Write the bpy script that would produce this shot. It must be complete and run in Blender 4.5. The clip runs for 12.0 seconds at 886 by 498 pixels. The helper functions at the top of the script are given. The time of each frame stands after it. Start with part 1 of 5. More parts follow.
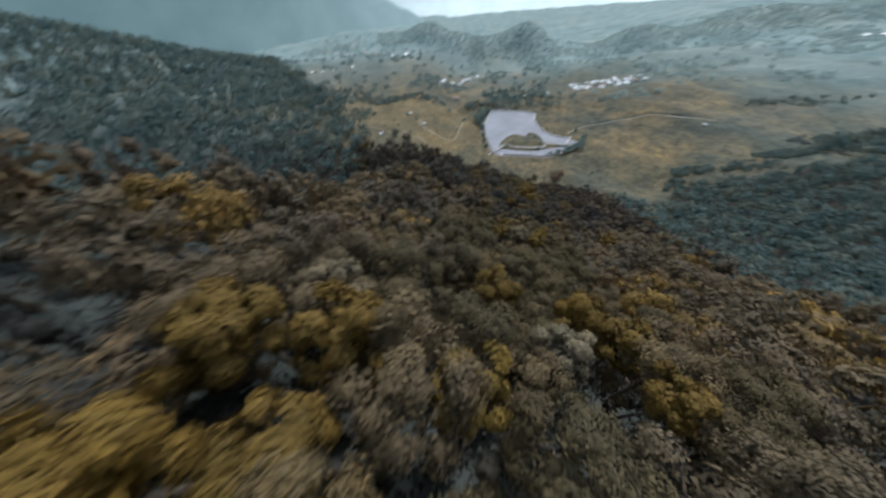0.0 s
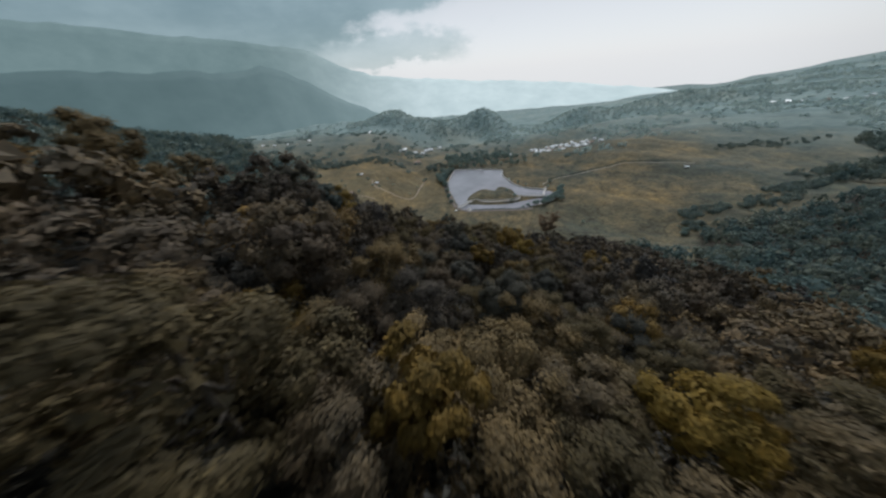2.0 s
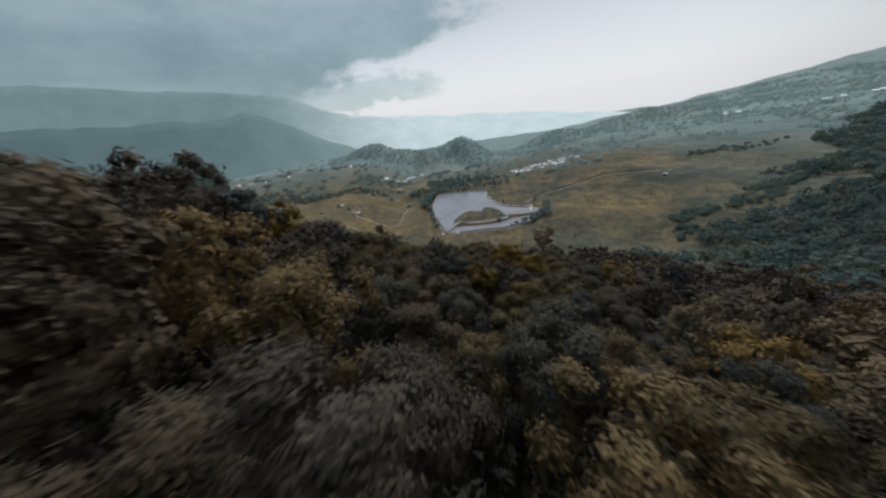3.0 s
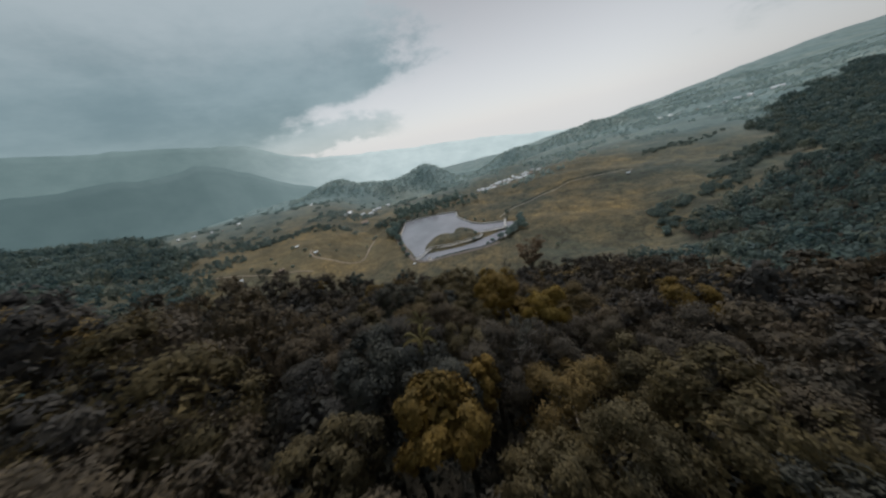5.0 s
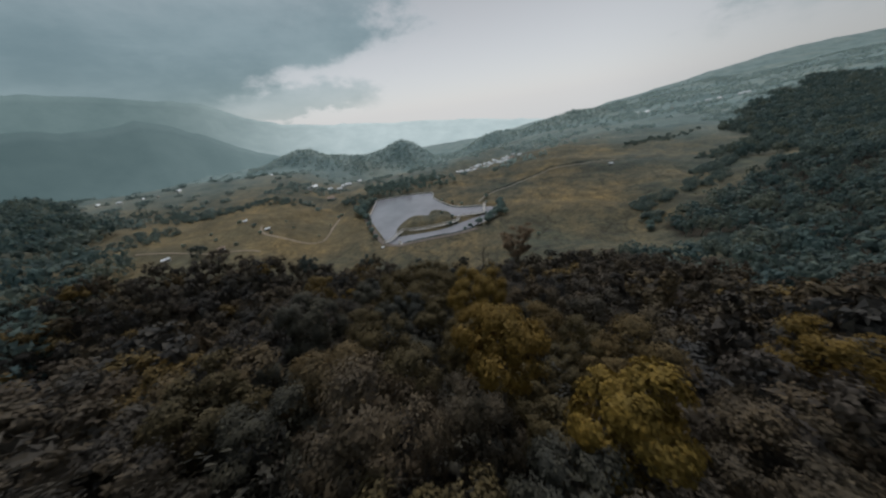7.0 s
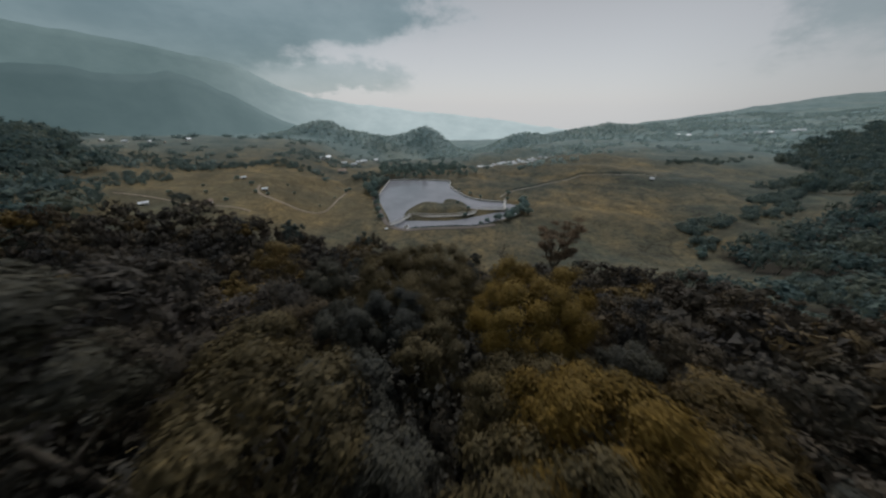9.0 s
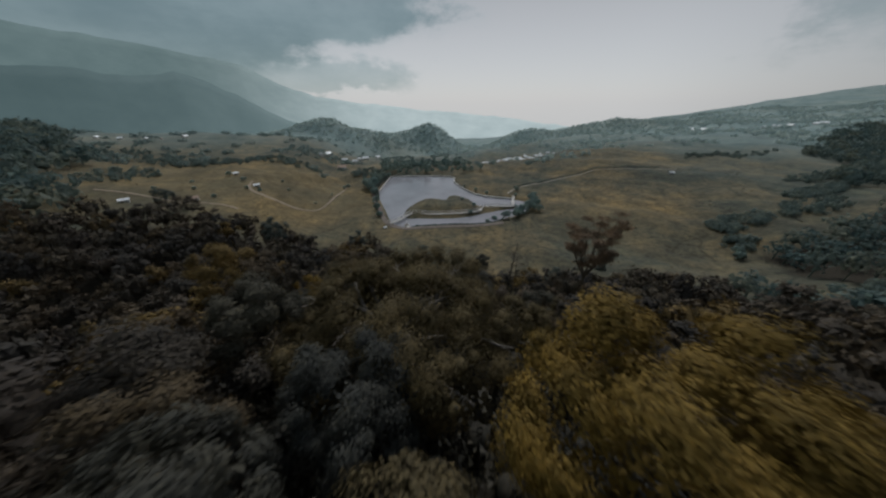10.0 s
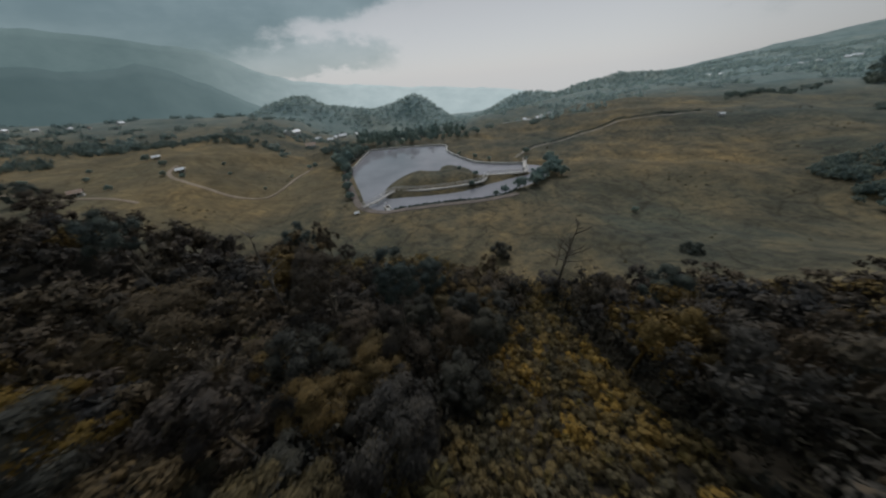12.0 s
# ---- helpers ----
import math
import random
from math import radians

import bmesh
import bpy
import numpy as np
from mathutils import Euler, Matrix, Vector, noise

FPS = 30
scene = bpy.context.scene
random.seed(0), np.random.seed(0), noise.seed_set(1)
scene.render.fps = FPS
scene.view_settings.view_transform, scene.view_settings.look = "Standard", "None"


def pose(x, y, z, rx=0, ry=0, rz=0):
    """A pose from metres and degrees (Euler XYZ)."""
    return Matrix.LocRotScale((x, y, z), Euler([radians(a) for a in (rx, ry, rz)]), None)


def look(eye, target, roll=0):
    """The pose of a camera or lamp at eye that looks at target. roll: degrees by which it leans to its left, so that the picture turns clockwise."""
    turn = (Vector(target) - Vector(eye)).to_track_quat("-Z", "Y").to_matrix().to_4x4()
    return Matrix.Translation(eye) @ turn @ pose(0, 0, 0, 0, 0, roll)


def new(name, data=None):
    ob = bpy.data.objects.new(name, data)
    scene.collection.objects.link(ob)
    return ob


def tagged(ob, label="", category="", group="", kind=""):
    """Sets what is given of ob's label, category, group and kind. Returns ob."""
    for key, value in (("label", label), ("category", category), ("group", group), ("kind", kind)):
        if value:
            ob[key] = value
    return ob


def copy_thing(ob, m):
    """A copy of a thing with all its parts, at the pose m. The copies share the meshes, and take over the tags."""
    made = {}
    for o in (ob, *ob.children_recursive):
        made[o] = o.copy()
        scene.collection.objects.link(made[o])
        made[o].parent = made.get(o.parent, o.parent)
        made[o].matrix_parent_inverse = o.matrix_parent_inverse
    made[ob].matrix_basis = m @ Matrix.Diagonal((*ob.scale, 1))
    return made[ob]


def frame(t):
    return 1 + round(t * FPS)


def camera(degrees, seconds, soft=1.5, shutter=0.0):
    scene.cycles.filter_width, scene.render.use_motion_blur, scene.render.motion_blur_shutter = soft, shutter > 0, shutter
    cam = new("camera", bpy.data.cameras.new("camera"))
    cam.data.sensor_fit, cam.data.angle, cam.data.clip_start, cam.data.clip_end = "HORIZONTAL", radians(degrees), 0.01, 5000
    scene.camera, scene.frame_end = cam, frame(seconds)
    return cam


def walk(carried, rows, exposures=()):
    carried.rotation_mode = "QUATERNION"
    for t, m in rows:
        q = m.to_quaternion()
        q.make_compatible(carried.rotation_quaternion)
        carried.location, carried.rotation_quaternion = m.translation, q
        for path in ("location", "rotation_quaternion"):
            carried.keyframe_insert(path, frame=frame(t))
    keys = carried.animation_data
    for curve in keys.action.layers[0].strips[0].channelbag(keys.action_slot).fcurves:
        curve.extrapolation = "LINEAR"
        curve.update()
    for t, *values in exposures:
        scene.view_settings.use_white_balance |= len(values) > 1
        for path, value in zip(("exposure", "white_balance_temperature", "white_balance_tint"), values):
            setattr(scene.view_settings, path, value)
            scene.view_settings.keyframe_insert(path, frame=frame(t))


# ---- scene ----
cam = camera(120.6, 12.0, soft=2.3, shutter=0.32)
PATH = [
    (0, (3.489, -2.036, 93.605), (3.38, -0.752, 92.075), -6.0),
    (0.5, (6.128, 2.04, 88.757), (6.417, 3.55, 87.478), -8.4),
    (1, (9.395, 13.307, 78.882), (9.533, 14.861, 77.631), 0.8),
    (1.5, (12.479, 24.452, 69.566), (12.476, 26.018, 68.321), -1.0),
    (2, (13.437, 31.016, 64.007), (13.514, 32.66, 62.871), -5.3),
    (2.5, (13.886, 33.881, 61.784), (14.007, 35.57, 60.72), -6.8),
    (3, (14.209, 37.455, 59.251), (14.399, 39.195, 58.284), -8.3),
    (4.8, (18.409, 49.52, 53.238), (18.805, 51.302, 52.422), -13.1),
    (5, (18.808, 50.482, 52.828), (19.216, 52.261, 52.012), -13.3),
    (5.5, (19.615, 52.892, 51.892), (20.078, 54.644, 51.045), -13.1),
    (6, (20.523, 55.412, 50.812), (21.04, 57.13, 49.928), -12.1),
    (6.5, (21.426, 57.695, 49.775), (21.974, 59.383, 48.853), -10.6),
    (7, (22.323, 60.145, 48.606), (22.873, 61.806, 47.638), -8.2),
    (8.8, (23.438, 68.721, 42.345), (23.957, 70.371, 41.341), 0.1),
    (9, (24.238, 70.164, 41.284), (24.738, 71.828, 40.292), 0.3),
    (9.5, (25.374, 73.138, 39.648), (25.861, 74.807, 38.659), 0.2),
    (10, (26.349, 76.603, 37.964), (26.816, 78.271, 36.964), -0.3),
    (10.5, (27.909, 80.731, 36.269), (28.344, 82.386, 35.235), -1.1),
    (11, (29.248, 85.918, 34.006), (29.669, 87.547, 32.924), -2.0),
    (11.5, (31.429, 91.769, 30.472), (31.848, 93.382, 29.366), -3.3),
    (12, (32.657, 97.06, 27.211), (33.108, 98.653, 26.089), -4.9),
]
EXPOSURES = [(0, 0.98, 5700, 10), (0.5, 0.72, 5750, 10), (1, 0.46, 5900, 10), (1.5, 0.38, 5950, 10), (3, 0.34, 6000, 10), (5, 0.2, 6150, 10), (7, 0.05, 6100, 10), (9, -0.1, 6100, 10), (12, -0.16, 6100, 10)]
walk(cam, [(t, look(eye, target, roll)) for t, eye, target, roll in PATH], EXPOSURES)

# ---------------------------------------------------------------- sky and sun
SUN_AZ, SUN_EL = 22.0, 50.0


def sky_world():
    w = bpy.data.worlds.new("overcast_sky")
    scene.world = w
    w.use_nodes = True
    nt = w.node_tree
    nt.nodes.clear()
    N, L = nt.nodes.new, nt.links.new
    out, bg = N("ShaderNodeOutputWorld"), N("ShaderNodeBackground")
    L(bg.outputs[0], out.inputs[0])
    tc = N("ShaderNodeTexCoord")
    sep = N("ShaderNodeSeparateXYZ")
    L(tc.outputs["Generated"], sep.inputs[0])

    def math_node(op, a, b=None, c=None):
        n = N("ShaderNodeMath")
        n.operation = op
        for i, v in enumerate((a, b, c)):
            if v is None:
                continue
            if isinstance(v, (int, float)):
                n.inputs[i].default_value = v
            else:
                L(v, n.inputs[i])
        return n.outputs[0]

    def ramp(v, a, b):
        n = N("ShaderNodeMapRange")
        n.interpolation_type = "SMOOTHSTEP"
        L(v, n.inputs[0])
        n.inputs[1].default_value, n.inputs[2].default_value = a, b
        return n.outputs[0]

    def mix(f, a, b):
        n = N("ShaderNodeMix")
        n.data_type = "RGBA"
        L(f, n.inputs[0])
        for i, v in ((6, a), (7, b)):
            if isinstance(v, tuple):
                n.inputs[i].default_value = (*v, 1)
            else:
                L(v, n.inputs[i])
        return n.outputs[2]

    def noise_tex(scale, detail, rough, stretch):
        mp = N("ShaderNodeMapping")
        mp.inputs["Scale"].default_value = stretch
        L(tc.outputs["Generated"], mp.inputs[0])
        n = N("ShaderNodeTexNoise")
        n.inputs["Scale"].default_value = scale
        n.inputs["Detail"].default_value = detail
        n.inputs["Roughness"].default_value = rough
        L(mp.outputs[0], n.inputs["Vector"])
        return n.outputs["Fac"]

    sky = N("ShaderNodeTexSky")
    sky.sky_type = "NISHITA"
    sky.sun_disc = False
    sky.sun_elevation, sky.sun_rotation = radians(SUN_EL), radians(SUN_AZ)
    thin = N("ShaderNodeVectorMath")
    thin.operation = "SCALE"
    L(sky.outputs[0], thin.inputs[0])
    thin.inputs[3].default_value = 0.1

    deg = 57.29578
    az = math_node("MULTIPLY", math_node("ARCTAN2", sep.outputs[0], sep.outputs[1]), deg)
    el = math_node("MULTIPLY", math_node("ARCSINE", sep.outputs[2]), deg)
    big = noise_tex(7.0, 7.0, 0.6, (1, 1, 1.7))
    wisp = noise_tex(17.0, 6.0, 0.6, (1, 1, 2.4))
    soft = ramp(noise_tex(3.4, 8.0, 0.6, (1, 1, 2.6)), 0.3, 0.72)
    azw = math_node("ADD", math_node("MULTIPLY_ADD", big, 30.0, az), math_node("MULTIPLY_ADD", wisp, 9.0, -19.5))
    elw = math_node("ADD", math_node("MULTIPLY_ADD", wisp, 4.5, el), math_node("MULTIPLY_ADD", big, 6.0, -5.25))

    # the western cloud bank: its ragged eastern edge leans out over the valley
    lean = N("ShaderNodeMapRange")
    lean.interpolation_type = "SMOOTHERSTEP"
    L(el, lean.inputs[0])
    for k, v in zip((1, 2, 3, 4), (5.5, 13.0, -9.0, 15.5)):
        lean.inputs[k].default_value = v
    over = math_node("SUBTRACT", azw, lean.outputs[0])
    bank = math_node("MULTIPLY", ramp(over, 4.0, -6.0), ramp(elw, 3.4, 6.0))
    veil = math_node("MULTIPLY", ramp(over, 14.0, -12.0), ramp(elw, 2.0, 5.5))
    # a paler tongue of cloud below it, then the bright strip over the far plain
    tongue = math_node("MULTIPLY", ramp(azw, 14.0, 3.0), math_node("MULTIPLY", ramp(elw, 1.6, 2.8), ramp(elw, 7.5, 5.5)))
    west = ramp(azw, -8.0, -24.0)
    high = ramp(el, 68.0, 30.0)
    bright = mix(ramp(el, 0.0, 28.0), (0.63, 0.618, 0.595), (0.31, 0.302, 0.292))
    bright = mix(ramp(math_node("ABSOLUTE", math_node("SUBTRACT", az, 24.0)), 22.0, 62.0), bright, (0.38, 0.375, 0.362))
    bright = mix(ramp(el, 30.0, 66.0), bright, (0.14, 0.19, 0.29))
    dark = mix(soft, (0.15, 0.205, 0.203), (0.235, 0.295, 0.29))
    grey = mix(ramp(elw, 12.0, 24.0), dark, (0.36, 0.4, 0.39))
    pale = mix(soft, (0.30, 0.36, 0.355), (0.40, 0.445, 0.435))
    cover = mix(math_node("MULTIPLY", veil, 0.45), bright, pale)
    cover = mix(math_node("MULTIPLY", tongue, 0.8), cover, pale)
    cover = mix(west, cover, grey)
    cover = mix(math_node("MULTIPLY", bank, high), cover, grey)
    # a torn teal patch high in the east
    second = math_node("MULTIPLY", math_node("MULTIPLY", ramp(azw, 58.0, 68.0), ramp(elw, 4.0, 9.0)), math_node("MULTIPLY", high, 0.6))
    cover = mix(second, cover, grey)
    fac = N("ShaderNodeValue")
    fac.outputs[0].default_value = 0.9
    total = mix(fac.outputs[0], thin.outputs[0], cover)
    L(total, bg.inputs[0])
    bg.inputs[1].default_value = 1.0


sky_world()
sun = new("sun", bpy.data.lights.new("sun", "SUN"))
sun.data.energy, sun.data.angle, sun.data.color = 2.1, radians(16), (1.0, 0.96, 0.9)
a, e = radians(SUN_AZ), radians(SUN_EL)
sun.matrix_world = look((0, 0, 300), Vector((0, 0, 300)) - 10 * Vector((math.sin(a) * math.cos(e), math.cos(a) * math.cos(e), math.sin(e))))


# ---------------------------------------------------------------- materials
def material(name, base, rough=0.8, build=None, **inputs):
    m = bpy.data.materials.new(name)
    m.use_nodes = True
    b = m.node_tree.nodes["Principled BSDF"]
    b.inputs["Base Color"].default_value = (*base, 1)
    b.inputs["Roughness"].default_value = rough
    b.inputs["Specular IOR Level"].default_value = 0.2
    for k, v in inputs.items():
        b.inputs[k.replace("_", " ")].default_value = v
    if build:
        build(m.node_tree, b)
    return m


def node(nt, kind, **inputs):
    n = nt.nodes.new(kind)
    for k, v in inputs.items():
        n.inputs[k.replace("_", " ")].default_value = v
    return n


def colour_ramp(nt, source, stops):
    r = nt.nodes.new("ShaderNodeValToRGB")
    while len(r.color_ramp.elements) < len(stops):
        r.color_ramp.elements.new(0.5)
    for el, (p, c) in zip(r.color_ramp.elements, stops):
        el.position, el.color = p, (*c, 1)
    nt.links.new(source, r.inputs[0])
    return r.outputs[0]


def mix_rgb(nt, fac, a, b, blend="MIX"):
    n = nt.nodes.new("ShaderNodeMix")
    n.data_type, n.blend_type = "RGBA", blend
    for i, v in ((0, fac), (6, a), (7, b)):
        if isinstance(v, tuple):
            n.inputs[i].default_value = (*v, 1)
        elif isinstance(v, (int, float)):
            n.inputs[i].default_value = v
        else:
            nt.links.new(v, n.inputs[i])
    return n.outputs[2]


def surface_noise(nt, scale, detail=4.0, rough=0.6, coords="Position"):
    n = node(nt, "ShaderNodeTexNoise", Scale=scale, Detail=detail, Roughness=rough)
    if coords == "Position":
        g = nt.nodes.new("ShaderNodeNewGeometry")
        nt.links.new(g.outputs["Position"], n.inputs["Vector"])
    else:
        t = nt.nodes.new("ShaderNodeTexCoord")
        nt.links.new(t.outputs["Object"], n.inputs["Vector"])
    return n.outputs["Fac"]


def grained(stops, scale, bump=0.3, fine=None, sheen=0.0):
    """Two scales of colour variation and a bump."""
    def build(nt, b):
        coarse = surface_noise(nt, scale)
        col = colour_ramp(nt, coarse, stops)
        small = surface_noise(nt, fine or scale * 9, 5, 0.65)
        col = mix_rgb(nt, 0.55, col, colour_ramp(nt, small, [(0.3, (0.45, 0.45, 0.45)), (0.7, (1.35, 1.35, 1.35))]), "MULTIPLY")
        nt.links.new(col, b.inputs["Base Color"])
        bp = node(nt, "ShaderNodeBump", Strength=bump, Distance=0.15)
        nt.links.new(small, bp.inputs["Height"])
        nt.links.new(bp.outputs[0], b.inputs["Normal"])
        if sheen:
            b.inputs["Sheen Weight"].default_value = sheen
            b.inputs["Sheen Tint"].default_value = (0.6, 0.75, 0.75, 1)
            b.inputs["Sheen Roughness"].default_value = 0.6
    return build


def foliage(name, stops, patch=0.0, translucent=0.25, fine=0.4):
    """Leaves: each tree takes its own hue from the ramp, each leaf its own brightness."""
    m = bpy.data.materials.new(name)
    m.use_nodes = True
    nt = m.node_tree
    nt.nodes.clear()
    out = nt.nodes.new("ShaderNodeOutputMaterial")
    if patch:
        own = nt.nodes.new("ShaderNodeAttribute")
        own.attribute_name = "tree_hue"
        hue = own.outputs["Fac"]
    else:
        hue = nt.nodes.new("ShaderNodeObjectInfo").outputs["Random"]
    col = colour_ramp(nt, hue, stops)
    geo = nt.nodes.new("ShaderNodeNewGeometry")
    leaf = colour_ramp(nt, geo.outputs["Random Per Island"], [(0, (0.84, 0.85, 0.88)), (0.7, (1.0, 1.0, 1.0)), (1, (1.2, 1.16, 1.06))])
    col = mix_rgb(nt, 1.0, col, leaf, "MULTIPLY")
    blot = colour_ramp(nt, surface_noise(nt, 0.7, 3, 0.55), [(0.3, (0.62, 0.65, 0.7)), (0.7, (1.3, 1.24, 1.12))])
    col = mix_rgb(nt, 0.75, col, blot, "MULTIPLY")
    sprig = colour_ramp(nt, surface_noise(nt, 6.0, 2, 0.6), [(0.34, (0.45, 0.47, 0.52)), (0.5, (0.97, 0.97, 0.97)), (0.66, (1.45, 1.38, 1.25))])
    col = mix_rgb(nt, fine, col, sprig, "MULTIPLY")
    d = nt.nodes.new("ShaderNodeBsdfPrincipled")
    d.inputs["Roughness"].default_value = 0.7
    d.inputs["Specular IOR Level"].default_value = 0.15
    t = nt.nodes.new("ShaderNodeBsdfTranslucent")
    mx = nt.nodes.new("ShaderNodeMixShader")
    mx.inputs[0].default_value = translucent
    nt.links.new(col, d.inputs["Base Color"])
    nt.links.new(col, t.inputs[0])
    nt.links.new(d.outputs[0], mx.inputs[1])
    nt.links.new(t.outputs[0], mx.inputs[2])
    nt.links.new(mx.outputs[0], out.inputs[0])
    return m


OLIVE = [(0.0, (0.079, 0.063, 0.05)), (0.15, (0.053, 0.052, 0.05)), (0.3, (0.094, 0.072, 0.049)), (0.45, (0.06, 0.056, 0.05)), (0.6, (0.099, 0.075, 0.048)), (0.8, (0.076, 0.066, 0.051)), (0.93, (0.108, 0.081, 0.047)), (1.0, (0.155, 0.107, 0.037))]
M_LEAF = foliage("olive_leaves", OLIVE)
M_LEAF_WOOD = foliage("olive_wood_leaves", OLIVE, patch=1)
# Brightened copy of OLIVE: haze over the upper slope put into the colour.
M_LEAF_RIDGE_LIFT = foliage("haze_lifted_ridge_leaves", [(q, (1.6 * r, 1.5 * g, 1.25 * b)) for q, (r, g, b) in OLIVE], patch=1)
M_LEAF_GREY = foliage("grey_green_leaves", [(0, (0.055, 0.057, 0.051)), (1, (0.075, 0.071, 0.054))])
# Buff upper-slope leaves, their colour also raised to imitate haze.
M_LEAF_UP = foliage("haze_lifted_buff_leaves", [(0, (0.142, 0.107, 0.06)), (0.3, (0.122, 0.096, 0.061)), (0.6, (0.166, 0.12, 0.056)), (1, (0.146, 0.114, 0.064))])
M_LEAF_OCHRE = foliage("olive_ochre_leaves", [(0, (0.09, 0.073, 0.04)), (0.5, (0.105, 0.082, 0.04)), (1, (0.094, 0.077, 0.043))])
M_LEAF_RUSSET = foliage("russet_brown_leaves", [(0, (0.125, 0.083, 0.058)), (1, (0.155, 0.105, 0.064))])
M_LEAF_PALE = foliage("pale_buff_leaves", [(0, (0.21, 0.17, 0.105)), (1, (0.18, 0.152, 0.1))])
M_LEAF_YELLOW = foliage("ochre_leaves", [(0, (0.178, 0.115, 0.026)), (0.5, (0.142, 0.092, 0.024)), (1, (0.205, 0.14, 0.032))])
# Next three: aerial haze painted into the leaf colour, paler and bluer with distance.
M_LEAF_HAZE_TEAL = foliage("haze_tinted_leaves", [(0, (0.078, 0.122, 0.122)), (0.35, (0.1, 0.142, 0.137)), (0.7, (0.122, 0.158, 0.143)), (1, (0.15, 0.168, 0.134))], patch=1, translucent=0.42, fine=0.25)
M_LEAF_HAZE_FAR = foliage("haze_tinted_far_leaves", [(0, (0.31, 0.4, 0.396)), (1, (0.4, 0.472, 0.457))], patch=1, translucent=0.55, fine=0.15)
M_LEAF_HAZE_MID = foliage("haze_tinted_valley_leaves", [(0, (0.155, 0.215, 0.212)), (1, (0.215, 0.265, 0.25))], patch=1, translucent=0.5, fine=0.2)
M_LEAF_DARK = foliage("dark_green_leaves", [(0, (0.06, 0.078, 0.074)), (1, (0.085, 0.1, 0.088))])
# Understory: shade between the crowns is put into the dark leaf colour.
M_LEAF_UNDER_SHADE = foliage("shade_dark_understory_leaves", [(0, (0.036, 0.036, 0.032)), (1, (0.06, 0.055, 0.044))], patch=1)
# Shore trees and scrub: leaf colour lightened and blued to imitate haze.
M_LEAF_HAZE_SHORE = foliage("haze_tinted_shore_leaves", [(0, (0.22, 0.31, 0.3)), (1, (0.29, 0.36, 0.325))], translucent=0.55, fine=0.25)
M_LEAF_HAZE_SCRUB = foliage("haze_tinted_scrub_leaves", [(0, (0.14, 0.19, 0.183)), (1, (0.175, 0.215, 0.19))], patch=1, translucent=0.5)
M_HEDGE = foliage("hedge_leaves", [(0, (0.1, 0.13, 0.12)), (1, (0.13, 0.15, 0.13))], translucent=0.4)
M_FROND = foliage("frond_green", [(0, (0.15, 0.122, 0.05)), (1, (0.23, 0.17, 0.055))])
M_FERN = foliage("fern_green", [(0, (0.12, 0.105, 0.05)), (1, (0.16, 0.13, 0.055))])
M_BARK = material("grey_brown_bark", (0.16, 0.13, 0.10), 0.9, grained([(0.3, (0.10, 0.08, 0.06)), (0.7, (0.22, 0.19, 0.15))], 3.0, 0.6))
M_DEADWOOD = material("bleached_dead_wood", (0.3, 0.27, 0.23), 0.9, grained([(0.3, (0.1, 0.088, 0.075)), (0.7, (0.24, 0.215, 0.185))], 4.0, 0.5))
M_PALE = material("pale_limewash", (0.55, 0.54, 0.5), 0.8, grained([(0.3, (0.45, 0.43, 0.4)), (0.7, (0.66, 0.65, 0.62))], 0.8, 0.1))
M_CONCRETE = material("weathered_concrete", (0.52, 0.49, 0.46), 0.85, grained([(0.3, (0.42, 0.39, 0.36)), (0.7, (0.62, 0.59, 0.56))], 0.7, 0.2))
M_RAIL = material("white_painted_rail", (0.6, 0.57, 0.55), 0.6, grained([(0.3, (0.48, 0.45, 0.43)), (0.7, (0.68, 0.66, 0.64))], 2.0, 0.1))
M_ROOF = material("pale_sheet_roof", (0.78, 0.79, 0.8), 0.45, grained([(0.3, (0.66, 0.67, 0.68)), (0.7, (0.88, 0.88, 0.89))], 0.9, 0.15))
M_ROOF_RUST = material("rusty_sheet_roof", (0.35, 0.25, 0.2), 0.7, grained([(0.3, (0.3, 0.2, 0.15)), (0.7, (0.45, 0.36, 0.3))], 0.9, 0.15))
M_TRACK = material("bare_earth_track", (0.24, 0.19, 0.14), 0.95, grained([(0.3, (0.19, 0.15, 0.11)), (0.7, (0.31, 0.25, 0.19))], 0.4, 0.3))
M_EARTH = material("brown_earth_bank", (0.16, 0.13, 0.11), 0.95, grained([(0.3, (0.11, 0.095, 0.08)), (0.7, (0.2, 0.165, 0.145))], 0.35, 0.4))
M_PATH = material("pale_gravel_path", (0.36, 0.32, 0.28), 0.95, grained([(0.3, (0.29, 0.26, 0.22)), (0.7, (0.42, 0.38, 0.33))], 0.4, 0.3))
M_DARK = material("dark_window_glass", (0.03, 0.035, 0.04), 0.2)


